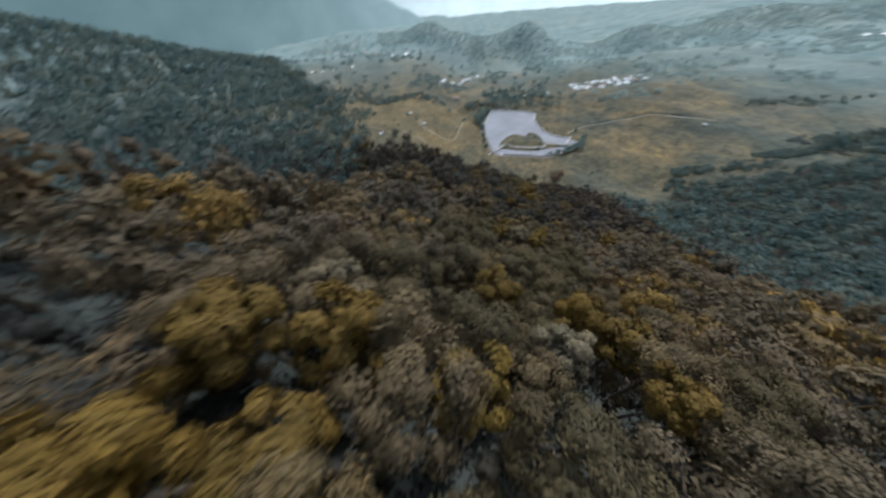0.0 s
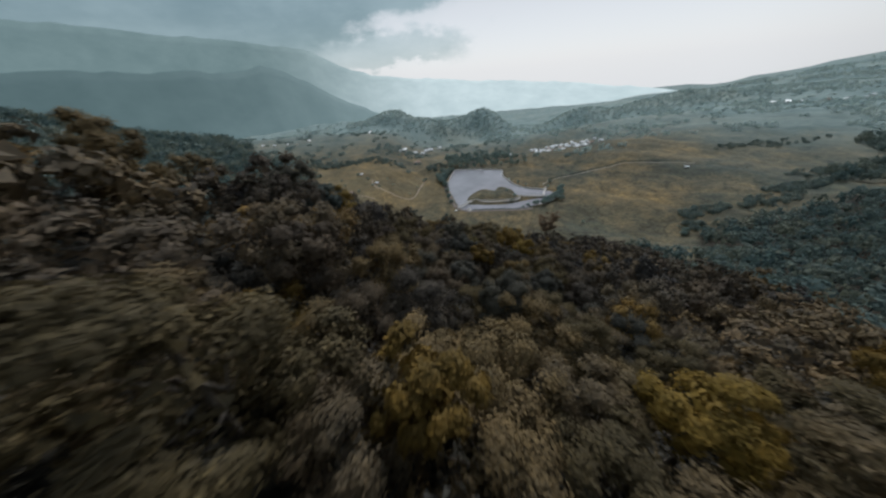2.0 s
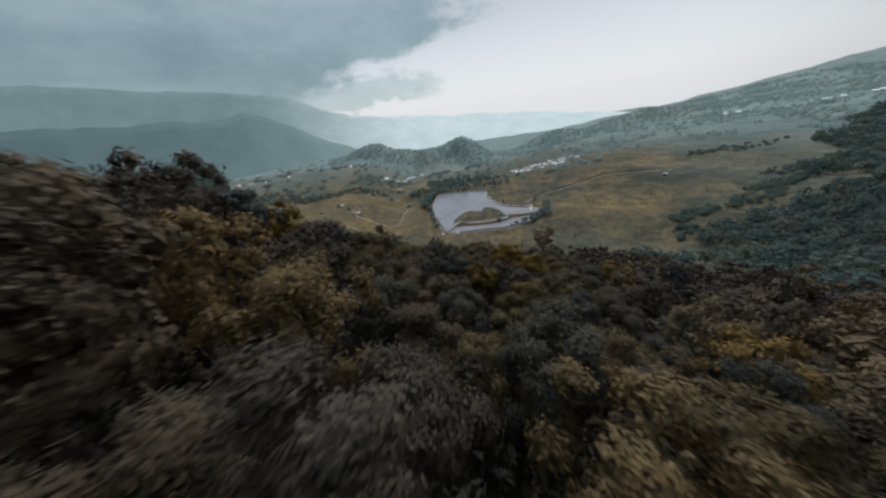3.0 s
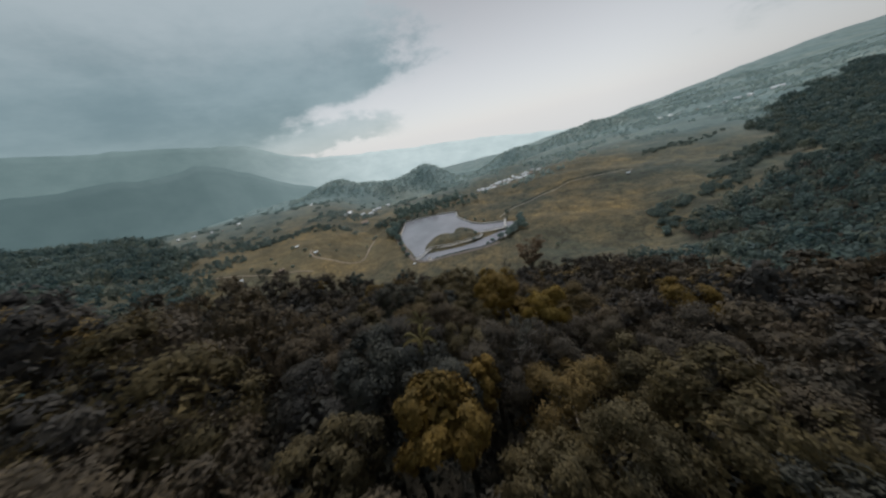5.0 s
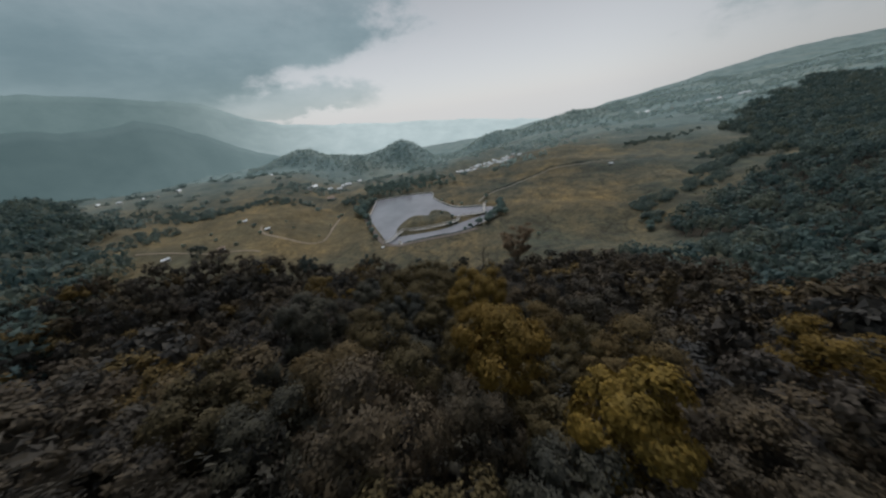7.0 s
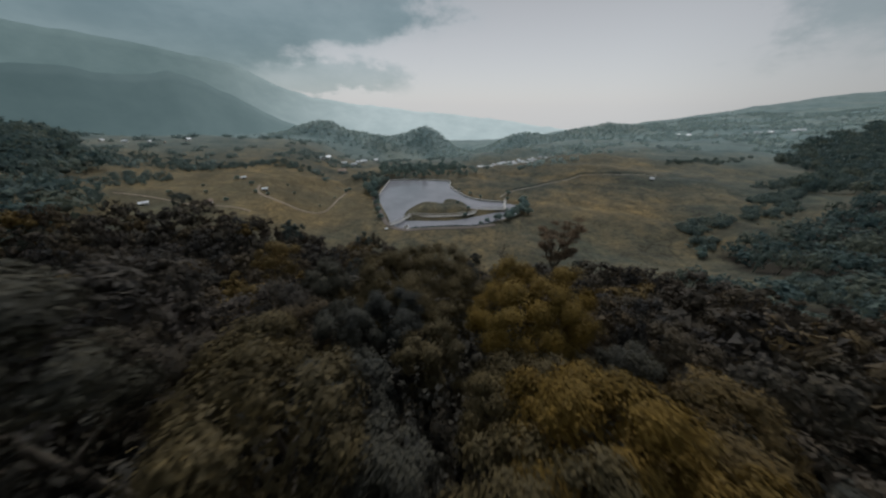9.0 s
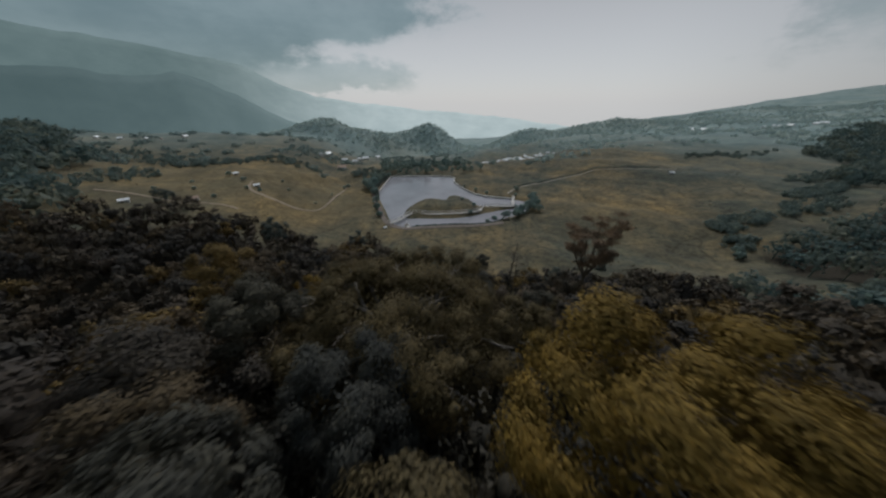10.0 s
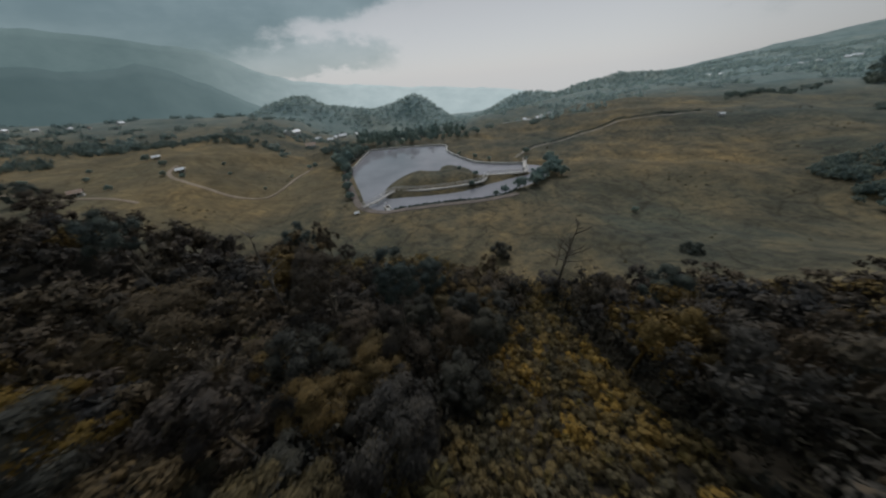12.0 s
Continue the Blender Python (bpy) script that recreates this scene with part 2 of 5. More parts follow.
def ground_build(nt, b):
    at = nt.nodes.new("ShaderNodeAttribute")
    at.attribute_name = "cover"
    sep = nt.nodes.new("ShaderNodeSeparateColor")
    nt.links.new(at.outputs["Color"], sep.inputs[0])
    big = surface_noise(nt, 0.028, 5, 0.6)
    mid = surface_noise(nt, 0.22, 6, 0.65)
    fine = surface_noise(nt, 2.1, 5, 0.7)
    grass = colour_ramp(nt, big, [(0.32, (0.055, 0.064, 0.052)), (0.5, (0.093, 0.083, 0.055)), (0.68, (0.146, 0.112, 0.06))])
    grass = mix_rgb(nt, 0.75, grass, colour_ramp(nt, mid, [(0.3, (0.36, 0.4, 0.42)), (0.5, (0.95, 0.95, 0.95)), (0.7, (1.6, 1.45, 1.2))]), "MULTIPLY")
    patch = surface_noise(nt, 0.075, 4, 0.6)
    grass = mix_rgb(nt, 0.8, grass, colour_ramp(nt, patch, [(0.36, (0.5, 0.56, 0.58)), (0.5, (0.92, 0.92, 0.9)), (0.64, (1.3, 1.2, 1.05))]), "MULTIPLY")
    grass = mix_rgb(nt, 0.5, grass, colour_ramp(nt, fine, [(0.3, (0.6, 0.6, 0.6)), (0.7, (1.4, 1.4, 1.4))]), "MULTIPLY")
    tuft = surface_noise(nt, 0.75, 3, 0.5)
    grass = mix_rgb(nt, 0.5, grass, colour_ramp(nt, tuft, [(0.36, (0.36, 0.4, 0.42)), (0.47, (0.95, 0.95, 0.95)), (0.66, (1.25, 1.2, 1.1))]), "MULTIPLY")
    # cattle paths and small gullies run through the grass
    wv = nt.nodes.new("ShaderNodeTexVoronoi")
    wv.feature = "DISTANCE_TO_EDGE"
    wv.inputs["Scale"].default_value = 0.075
    warp = nt.nodes.new("ShaderNodeTexNoise")
    warp.inputs["Scale"].default_value = 0.06
    warp.inputs["Detail"].default_value = 4
    geo = nt.nodes.new("ShaderNodeNewGeometry")
    nt.links.new(geo.outputs["Position"], warp.inputs["Vector"])
    add = nt.nodes.new("ShaderNodeVectorMath")
    add.operation = "MULTIPLY_ADD"
    nt.links.new(warp.outputs["Color"], add.inputs[0])
    add.inputs[1].default_value = (26, 26, 0)
    nt.links.new(geo.outputs["Position"], add.inputs[2])
    nt.links.new(add.outputs[0], wv.inputs["Vector"])
    lines = colour_ramp(nt, wv.outputs["Distance"], [(0.0, (0.3, 0.31, 0.3)), (0.012, (0.6, 0.61, 0.6)), (0.03, (1, 1, 1))])
    grass = mix_rgb(nt, 0.6, grass, lines, "MULTIPLY")
    # Leaf litter, painted darker still as the shade below the canopy.
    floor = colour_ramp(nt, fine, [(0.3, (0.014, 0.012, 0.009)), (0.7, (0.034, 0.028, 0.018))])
    # Far ground: distance haze painted in as a paler, bluer base colour.
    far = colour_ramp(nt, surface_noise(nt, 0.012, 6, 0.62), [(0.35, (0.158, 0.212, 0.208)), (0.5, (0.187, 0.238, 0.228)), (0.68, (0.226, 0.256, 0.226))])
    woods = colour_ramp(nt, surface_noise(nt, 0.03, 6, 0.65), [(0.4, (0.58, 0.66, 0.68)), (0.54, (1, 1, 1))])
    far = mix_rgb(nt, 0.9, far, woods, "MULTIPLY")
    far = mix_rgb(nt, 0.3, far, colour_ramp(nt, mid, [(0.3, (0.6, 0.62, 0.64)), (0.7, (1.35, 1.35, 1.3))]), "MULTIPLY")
    gold = mix_rgb(nt, 0.13, grass, (0.33, 0.215, 0.075))
    col = mix_rgb(nt, sep.outputs[2], grass, gold)
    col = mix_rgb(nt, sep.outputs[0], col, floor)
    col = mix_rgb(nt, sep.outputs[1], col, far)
    nt.links.new(col, b.inputs["Base Color"])
    bp = node(nt, "ShaderNodeBump", Strength=0.7, Distance=0.6)
    nt.links.new(mid, bp.inputs["Height"])
    bp2 = node(nt, "ShaderNodeBump", Strength=0.6, Distance=0.12)
    nt.links.new(fine, bp2.inputs["Height"])
    nt.links.new(bp.outputs[0], bp2.inputs["Normal"])
    nt.links.new(bp2.outputs[0], b.inputs["Normal"])


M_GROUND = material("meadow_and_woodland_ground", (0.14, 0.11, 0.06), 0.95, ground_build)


def water_build(nt, b):
    w1 = surface_noise(nt, 0.9, 3, 0.6)
    bp = node(nt, "ShaderNodeBump", Strength=0.12, Distance=0.02)
    nt.links.new(w1, bp.inputs["Height"])
    nt.links.new(bp.outputs[0], b.inputs["Normal"])
    col = colour_ramp(nt, surface_noise(nt, 0.07, 4, 0.6), [(0.35, (0.19, 0.19, 0.205)), (0.65, (0.25, 0.245, 0.265))])
    nt.links.new(col, b.inputs["Base Color"])


M_WATER = material("silty_lake_water", (0.2, 0.2, 0.22), 0.06, water_build, Specular_IOR_Level=0.5, IOR=1.45)


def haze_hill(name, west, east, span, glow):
    """Far slopes, mist painted into colour and glow, paler towards the valley's bright end."""
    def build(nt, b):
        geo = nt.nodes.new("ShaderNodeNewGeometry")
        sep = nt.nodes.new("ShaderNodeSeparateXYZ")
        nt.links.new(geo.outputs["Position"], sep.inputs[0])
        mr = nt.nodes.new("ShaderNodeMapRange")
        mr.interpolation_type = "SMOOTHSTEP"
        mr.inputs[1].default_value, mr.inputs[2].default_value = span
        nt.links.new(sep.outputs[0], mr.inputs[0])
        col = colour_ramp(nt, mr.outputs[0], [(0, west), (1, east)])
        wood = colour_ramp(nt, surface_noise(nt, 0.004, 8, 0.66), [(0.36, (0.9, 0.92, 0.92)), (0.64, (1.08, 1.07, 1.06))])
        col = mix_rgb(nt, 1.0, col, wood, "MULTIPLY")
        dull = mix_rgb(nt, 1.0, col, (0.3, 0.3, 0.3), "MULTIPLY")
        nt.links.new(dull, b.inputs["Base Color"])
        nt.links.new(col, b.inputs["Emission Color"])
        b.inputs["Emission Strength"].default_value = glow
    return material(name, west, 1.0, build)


M_MOUNT = haze_hill("painted_mist_mountain", (0.075, 0.112, 0.112), (0.14, 0.19, 0.188), (-1500, -200), 0.85)
M_MOUNT_FAR = haze_hill("far_painted_mist_mountain", (0.12, 0.168, 0.165), (0.41, 0.47, 0.46), (-1900, 500), 0.9)


# ---------------------------------------------------------------- mesh helpers
def tri_mesh(name, V, F, mat, smooth=False):
    V, F = np.asarray(V, np.float32), np.asarray(F, np.int32)
    me = bpy.data.meshes.new(name)
    me.vertices.add(len(V))
    me.vertices.foreach_set("co", V.ravel())
    me.loops.add(F.size)
    me.loops.foreach_set("vertex_index", F.ravel())
    me.polygons.add(len(F))
    me.polygons.foreach_set("loop_start", np.arange(len(F), dtype=np.int32) * F.shape[1])
    me.polygons.foreach_set("use_smooth", np.full(len(F), smooth))
    me.update(calc_edges=True)
    me.validate()
    me.materials.append(mat)
    return me


def part(name, me, parent, label=""):
    ob = new(name, me)
    ob.parent = parent
    return tagged(ob, label) if label else ob


def bm_mesh(name, bm, mat, smooth=False):
    me = bpy.data.meshes.new(name)
    bm.to_mesh(me)
    bm.free()
    for p in me.polygons:
        p.use_smooth = smooth
    me.materials.append(mat)
    return me


def join(chunks):
    V, F, n = [], [], 0
    for v, f in chunks:
        V.append(v)
        F.append(np.asarray(f) + n)
        n += len(v)
    return np.concatenate(V), np.concatenate(F)


def ico(sub):
    bm = bmesh.new()
    bmesh.ops.create_icosphere(bm, subdivisions=sub, radius=1)
    bm.verts.ensure_lookup_table()
    v = np.array([p.co[:] for p in bm.verts])
    f = np.array([[q.index for q in p.verts] for p in bm.faces])
    bm.free()
    return v, f


ICO1, ICO2 = ico(1), ico(2)


def unit(v):
    return v / np.maximum(np.linalg.norm(v, axis=-1, keepdims=True), 1e-9)


def leaf_blades(rng, P, Nrm, size, aspect=0.7):
    """Single pointed leaves at P, facing roughly along Nrm."""
    n = len(P)
    Nrm = unit(Nrm)
    t = unit(np.cross(Nrm, rng.normal(size=(n, 3))))
    s = np.cross(Nrm, t)
    L = (size * rng.uniform(0.65, 1.35, n))[:, None]
    V = np.stack([P - t * L * 0.5 + s * L * aspect * 0.5, P - t * L * 0.4 - s * L * aspect * 0.5, P + t * L * 0.6 - Nrm * L * 0.2], 1).reshape(-1, 3)
    return V, np.arange(3 * n).reshape(-1, 3)


def tube(points, radii, sides=7):
    P = np.asarray(points, float)
    V, F = [], []
    for k, (p, r) in enumerate(zip(P, radii)):
        d = unit(P[min(k + 1, len(P) - 1)] - P[max(k - 1, 0)])
        a = unit(np.cross(d, [0.31, 0.95, 0.05]))
        b = np.cross(d, a)
        ang = np.arange(sides) * 2 * np.pi / sides
        V.append(p + r * (np.cos(ang)[:, None] * a + np.sin(ang)[:, None] * b))
    for k in range(len(P) - 1):
        for j in range(sides):
            q = [k * sides + j, k * sides + (j + 1) % sides, (k + 1) * sides + (j + 1) % sides, (k + 1) * sides + j]
            F += [[q[0], q[1], q[2]], [q[0], q[2], q[3]]]
    return np.concatenate(V), np.array(F)


# ---------------------------------------------------------------- the lie of the land
def smooth(x, a, b):
    t = np.clip((np.asarray(x, float) - a) / (b - a), 0, 1)
    return t * t * (3 - 2 * t)


def bell(x, y, cx, cy, sx, sy):
    return np.exp(-(((x - cx) / sx) ** 2 + ((y - cy) / sy) ** 2) / 2)


SPUR_Y = np.array([-260, -40, -2, 13, 24, 35, 50, 60, 69, 78, 86, 92, 97, 108, 118, 128, 145, 175, 240, 5000], float)
SPUR_Z = np.array([230, 112, 79, 65.5, 57, 49, 40, 36, 30.5, 26, 21.5, 17.5, 13.5, 6.3, 2.6, 1.0, 0.4, -6, -30, -900])


def spur_axis(y):
    return 6 + 0.27 * np.clip(y, -60, 140)


def waves(x, y, s, k=0.0):
    """Cheap smooth relief from a few crossed waves."""
    return (np.sin(x / s + 1.3 + k) * np.cos(y / (s * 1.13) + 0.4 * k) + 0.6 * np.sin((x + 0.7 * y) / (s * 0.61) + 2.1 + k) + 0.5 * np.cos((0.8 * x - y) / (s * 0.47) + 0.7)) / 2.1


LAKE = [(29.0, 206), (36.8, 228), (41, 232), (71.5, 222), (70, 208), (72.5, 189), (78, 181), (87, 175), (91.5, 167.5), (84, 159.5), (73.6, 156.4), (66, 153.8), (52, 156.5), (42, 158), (36, 158.8), (31.5, 164), (30, 178), (28.6, 194)]
ISLAND = [(37.2, 167.5), (38.2, 175), (43, 182), (49, 187), (54, 186), (57.5, 183), (61, 188), (64.5, 187.5), (68, 181), (68.5, 172.5), (76, 169), (83, 167.5), (83, 165.2), (76, 164.5), (67, 163.2), (58, 161.8), (48, 163.6), (42, 165.6)]


def spline(pts, per=8, closed=True):
    P = np.array(pts, float)
    n, out = len(P), []
    for i in range(n if closed else n - 1):
        a, b, c, d = (P[(i + k) % n] if closed else P[min(max(i + k, 0), n - 1)] for k in (-1, 0, 1, 2))
        for t in np.arange(per) / per:
            out.append(0.5 * (2 * b + (c - a) * t + (2 * a - 5 * b + 4 * c - d) * t * t + (3 * b - a - 3 * c + d) * t ** 3))
    if not closed:
        out.append(P[-1])
    return np.array(out)


SHORE, ISLE = spline(LAKE, 5), spline(ISLAND, 5)


def signed(x, y, poly):
    """Distance to the outline, positive inside."""
    x, y = np.asarray(x, float), np.asarray(y, float)
    shape, x, y = x.shape, x.ravel(), y.ravel()
    best, inside = np.full(x.shape, 1e9), np.zeros(x.shape, bool)
    for (ax, ay), (bx, by) in zip(poly, np.roll(poly, -1, 0)):
        ex, ey = bx - ax, by - ay
        t = np.clip(((x - ax) * ex + (y - ay) * ey) / (ex * ex + ey * ey + 1e-9), 0, 1)
        best = np.minimum(best, np.hypot(x - ax - t * ex, y - ay - t * ey))
        cross = (ay > y) != (by > y)
        inside ^= cross & (x < ex * (y - ay) / (ey if abs(ey) > 1e-9 else 1e-9) + ax)
    return np.where(inside, best, -best).reshape(shape)


def height(x, y):
    x, y = np.asarray(x, float), np.asarray(y, float)
    dx = x - spur_axis(y)
    spine = np.interp(y, SPUR_Y, SPUR_Z)
    f = np.clip(spine / 26, 0, 1)
    east = -18 * f * np.tanh(np.maximum(dx, 0) * 0.32 / 18)
    w = np.maximum(-dx, 0)
    fw = np.clip((97 - y) / 38, 0, 1)
    west = fw * np.where(w < 26, 0.6 * w - 0.0045 * w * w, 12.6) - 0.62 * np.maximum(w - 27, 0)
    slope = spine + east + west + 2.0 * bell(x, y, -6, 49, 8, 10)
    # the upland meadow: the lake lies in its hollow, rising to west and east
    plain = 10.5 * smooth(x, 14, -26) * smooth(y, 110, 150) + 7 * smooth(x, 100, 180) + 3 * smooth(x, -40, -120) - 12 * bell(x, y, 165, 305, 45, 32)
    plain = plain - 11 * smooth(y, 235, 330) * smooth(x, -60, 60) + 1.2 * waves(x, y, 19) * smooth(np.abs(y - 190) + np.abs(x - 58), 45, 95)
    plain = plain - 22 * smooth(y, 330, 470) - 260 * smooth(y, 600, 2000) - 110 * smooth(y, 2000, 4600) - 60 * smooth(-x, 150, 900) * smooth(y, 260, 600)
    k = smooth(slope - plain, -4, 6)
    z = plain * (1 - k) + np.maximum(slope, plain) * k
    z = z + 14 * bell(x, y, 190, 72, 46, 25) + 78 * bell(x, y, -345, 190, 95, 110) + 12 * bell(x, y, -150, 150, 45, 60)
    # knolls and ridges beyond the lake
    z = z + 37 * bell(x, y, 133, 527, 30, 42) + 31 * bell(x, y, -14, 520, 50, 45) + 18 * bell(x, y, 60, 520, 38, 40) + 8 * bell(x, y, -90, 420, 60, 60)
    z = z + 27 * bell(x, y, 290, 490, 38, 42) + 20 * bell(x, y, 380, 485, 40, 45) + 31 * bell(x, y, 470, 470, 48, 45) + 16 * bell(x, y, 590, 455, 60, 60) - 34 * bell(x, y, 300, 760, 120, 170) + 2 * bell(x, y, 640, 440, 110, 80)
    z = z + 8 * bell(x, y, 260, 330, 60, 36) + 5 * bell(x, y, 380, 330, 60, 40)
    z = z + 24 * bell(x, y, 1150, 480, 330, 260) + 10 * bell(x, y, 900, 300, 260, 130) + 130 * bell(x, y, 2200, 700, 650, 600)
    z = z + waves(x, y, 47, 2) * 5 * smooth(y, 300, 460) + waves(x, y, 17, 5) * 1.6 * smooth(y, 300, 460)
    z = z + (0.3 * waves(x, y, 3.1, 3) + 0.6 * waves(x, y, 6.3, 1) + 1.4 * waves(x, y, 12.5, 4)) * smooth(z, 16, 8) * smooth(np.abs(y - 190) + np.abs(x - 58), 40, 80)
    lake = np.minimum(signed(x, y, SHORE), -signed(x, y, ISLE))
    near = np.clip(smooth(-signed(x, y, SHORE), 14, 1), 0, 1)
    z = z * (1 - near) + near * 0.35
    z = np.where(lake > -1.6, 0.35 - 1.3 * smooth(lake, -1.2, 2.2) - 0.25, z)
    hump = smooth(signed(x, y, ISLE), 1.0, 8.0)
    return z + 2.0 * hump


def axis(lo, hi, step, far, grow=1.09):
    out, s = list(np.arange(lo, hi, step)), step
    a, b = lo, out[-1]
    left, right = [], []
    while a > -far:
        s *= grow
        a -= s
        left.append(a)
    s = step
    while b < far:
        s *= grow
        b += s
        right.append(b)
    return np.array(left[::-1] + out + right)


EDGE_X = np.array([-400, -120, -97, -52, -22, -4, 12, 19, 28, 36, 48, 59, 66, 74, 88, 97, 101, 104, 110, 119, 148, 174, 212, 235, 300], float)
EDGE_Y = np.array([172, 170, 164, 152, 152, 149, 144, 140, 133, 128, 120, 111, 104, 96, 90, 80, 78, 82, 100, 106, 104, 108, 106, 98, 96], float)


def wood_cover(x, y):
    """1 where the hillside forest stands."""
    return smooth(np.interp(x, EDGE_X, EDGE_Y) + 1.5 * np.sin(x / 3.1) - y, -2, 2)


def grid_object(name, xs, ys, zf, mat):
    X, Y = np.meshgrid(xs, ys)
    Z = zf(X, Y)
    V = np.stack([X, Y, Z], -1).reshape(-1, 3)
    n, m = len(xs), len(ys)
    i = (np.arange(m - 1)[:, None] * n + np.arange(n - 1)).ravel()
    me = tri_mesh(name, V, np.stack([i, i + 1, i + n + 1, i + n], 1), mat, True)
    return new(name, me), X.ravel(), Y.ravel(), Z.ravel()


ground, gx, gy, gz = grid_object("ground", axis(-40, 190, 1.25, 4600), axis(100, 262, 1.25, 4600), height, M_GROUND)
tagged(ground, "olive-brown grass meadow and wooded hills running to the horizon", "ground", kind="structure")
cover = np.zeros((len(gx), 4), np.float32)
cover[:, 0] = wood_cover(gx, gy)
# second channel: painted haze, growing with distance from the lake
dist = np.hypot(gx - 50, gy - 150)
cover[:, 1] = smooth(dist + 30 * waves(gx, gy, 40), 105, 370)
cover[:, 2] = np.clip(bell(gx, gy, -18, 195, 34, 26) * 1.6 + 0.5 * bell(gx, gy, 105, 140, 22, 14), 0, 1)
cover[:, 3] = 1
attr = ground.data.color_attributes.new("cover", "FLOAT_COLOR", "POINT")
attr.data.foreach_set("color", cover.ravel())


def fan(name, outline, z, mat):
    bm = bmesh.new()
    bm.faces.new([bm.verts.new((x, y, z)) for x, y in outline])
    bmesh.ops.triangulate(bm, faces=bm.faces[:])
    return bm_mesh(name, bm, mat)


c = SHORE.mean(0)
water = new("water", fan("water", c + (SHORE - c) * 1.05, -0.32, M_WATER))
tagged(water, "still silty grey lake reflecting the bright overcast sky", "lake", kind="structure")


def ridge(name, label, dist, crest, foot, mat, rough, seed):
    """A far mountain: a real rising slope whose crest follows a few bearings and heights."""
    rng = np.random.default_rng(seed)
    az = np.radians(np.arange(crest[0][0], crest[-1][0] + 0.01, 0.25))
    top = np.interp(np.degrees(az), [c[0] for c in crest], [c[1] for c in crest])
    for o in range(1, 6):
        top = top + rough / o * np.sin(np.degrees(az) * o * 0.55 + rng.uniform(0, 6))
    rows = 14
    V = []
    for r in range(rows):
        u = r / (rows - 1)
        d = dist * (0.72 + 0.28 * u)
        wob = rough * 2.2 * np.sin(np.degrees(az) * 0.9 + u * 7 + seed) * u * (1 - u)
        V.append(np.stack([d * np.sin(az), d * np.cos(az), foot + (top - foot) * u ** 0.9 + wob], -1))
    V.append(np.stack([dist * 1.1 * np.sin(az), dist * 1.1 * np.cos(az), np.full(len(az), foot)], -1))
    V, n, m = np.concatenate(V), len(az), rows + 1
    i = (np.arange(m - 1)[:, None] * n + np.arange(n - 1)).ravel()
    ob = new(name, tri_mesh(name, V, np.stack([i, i + 1, i + n + 1, i + n], 1), mat, True))
    return tagged(ob, label, "mountain", kind="structure")


ridge("backdrop_mountain", "forested mountain ridge, blue-grey mist painted into its glowing surface", 2300, [(-75, 330), (-60, 260), (-48, 215), (-39, 195), (-33, 185), (-29, 165), (-26, 185), (-24, 195), (-21, 150), (-18, 90), (-15, 20), (-12, -60), (-8, -130), (-3, -220), (6, -420), (14, -460)], -480, M_MOUNT, 5, 3)
ridge("backdrop_flank", "far sloping mountain flank, pale mist painted into its glowing surface", 4300, [(-80, 900), (-40, 640), (-24, 520), (-17, 430), (-12, 250), (-7, 115), (0, 50), (6, 0), (14, -60), (23, -110), (34, -200), (48, -330), (60, -430)], -450, M_MOUNT_FAR, 6, 5)


# ---------------------------------------------------------------- trees
def crown_arrays(rng, R, tall, clumps, leaves, leaf, heart=ICO1, spread=0.27, core=0.36):
    """Billowing crown: boughs over a dome, each bearing leafy clumps on its outer side. Base of the crown at z = 0."""
    form = np.array([R, R, tall])
    boughs = max(5, clumps // 5) if clumps > 20 else clumps
    k = np.arange(boughs)
    zz = 1 - (k + 0.5) / boughs * 1.6
    ph = k * 2.39996 + rng.uniform(0, 6)
    rr = np.sqrt(np.clip(1 - zz * zz, 0.05, 1))
    U = np.stack([rr * np.cos(ph), rr * np.sin(ph), zz], 1) + rng.normal(0, 0.13, (boughs, 3))
    B = U * form * rng.uniform(0.5, 0.72, (boughs, 1))
    if boughs == clumps:
        C, D, rc = B * 1.15, unit(U), R * spread * rng.uniform(0.75, 1.3, clumps)
    else:
        own = np.arange(clumps) % boughs
        D = unit(unit(U)[own] * 0.9 + rng.normal(0, 0.62, (clumps, 3)) + [0, 0, 0.2])
        size = R * 2.1 / math.sqrt(boughs) * rng.uniform(0.42, 0.62, boughs)
        C = B[own] + D * size[own][:, None] * rng.uniform(0.75, 1.05, (clumps, 1))
        rc = R * spread * rng.uniform(0.7, 1.3, clumps)
    if boughs == clumps:
        chunks = [(heart[0] * form * core * rng.uniform(0.8, 1.1, (len(heart[0]), 1)), heart[1])]
    else:
        u = unit(rng.normal(size=(clumps * 5, 3)))
        chunks = [leaf_blades(rng, u * form * rng.uniform(0.3, 0.62, (clumps * 5, 1)), u + rng.normal(0, 0.5, u.shape), leaf * 2.4)]
    for c, d, r in zip(C, D, rc):
        if boughs < clumps:
            chunks.append((c + ICO1[0] * [r, r, r * 0.85] * 0.45 * rng.uniform(0.8, 1.1, (len(ICO1[0]), 1)), ICO1[1]))
        u = unit(rng.normal(size=(leaves, 3)) + d[None] * 0.7 + [0, 0, 0.25])
        P = c + u * (r * rng.uniform(0.5, 1.18, leaves))[:, None] * [1, 1, 0.9]
        chunks.append(leaf_blades(rng, P, u * 0.6 + d[None] * 0.55 + rng.normal(0, 0.2, (leaves, 3)), leaf))
    V, F = join(chunks)
    V[:, 2] += tall * 0.62
    return V, F


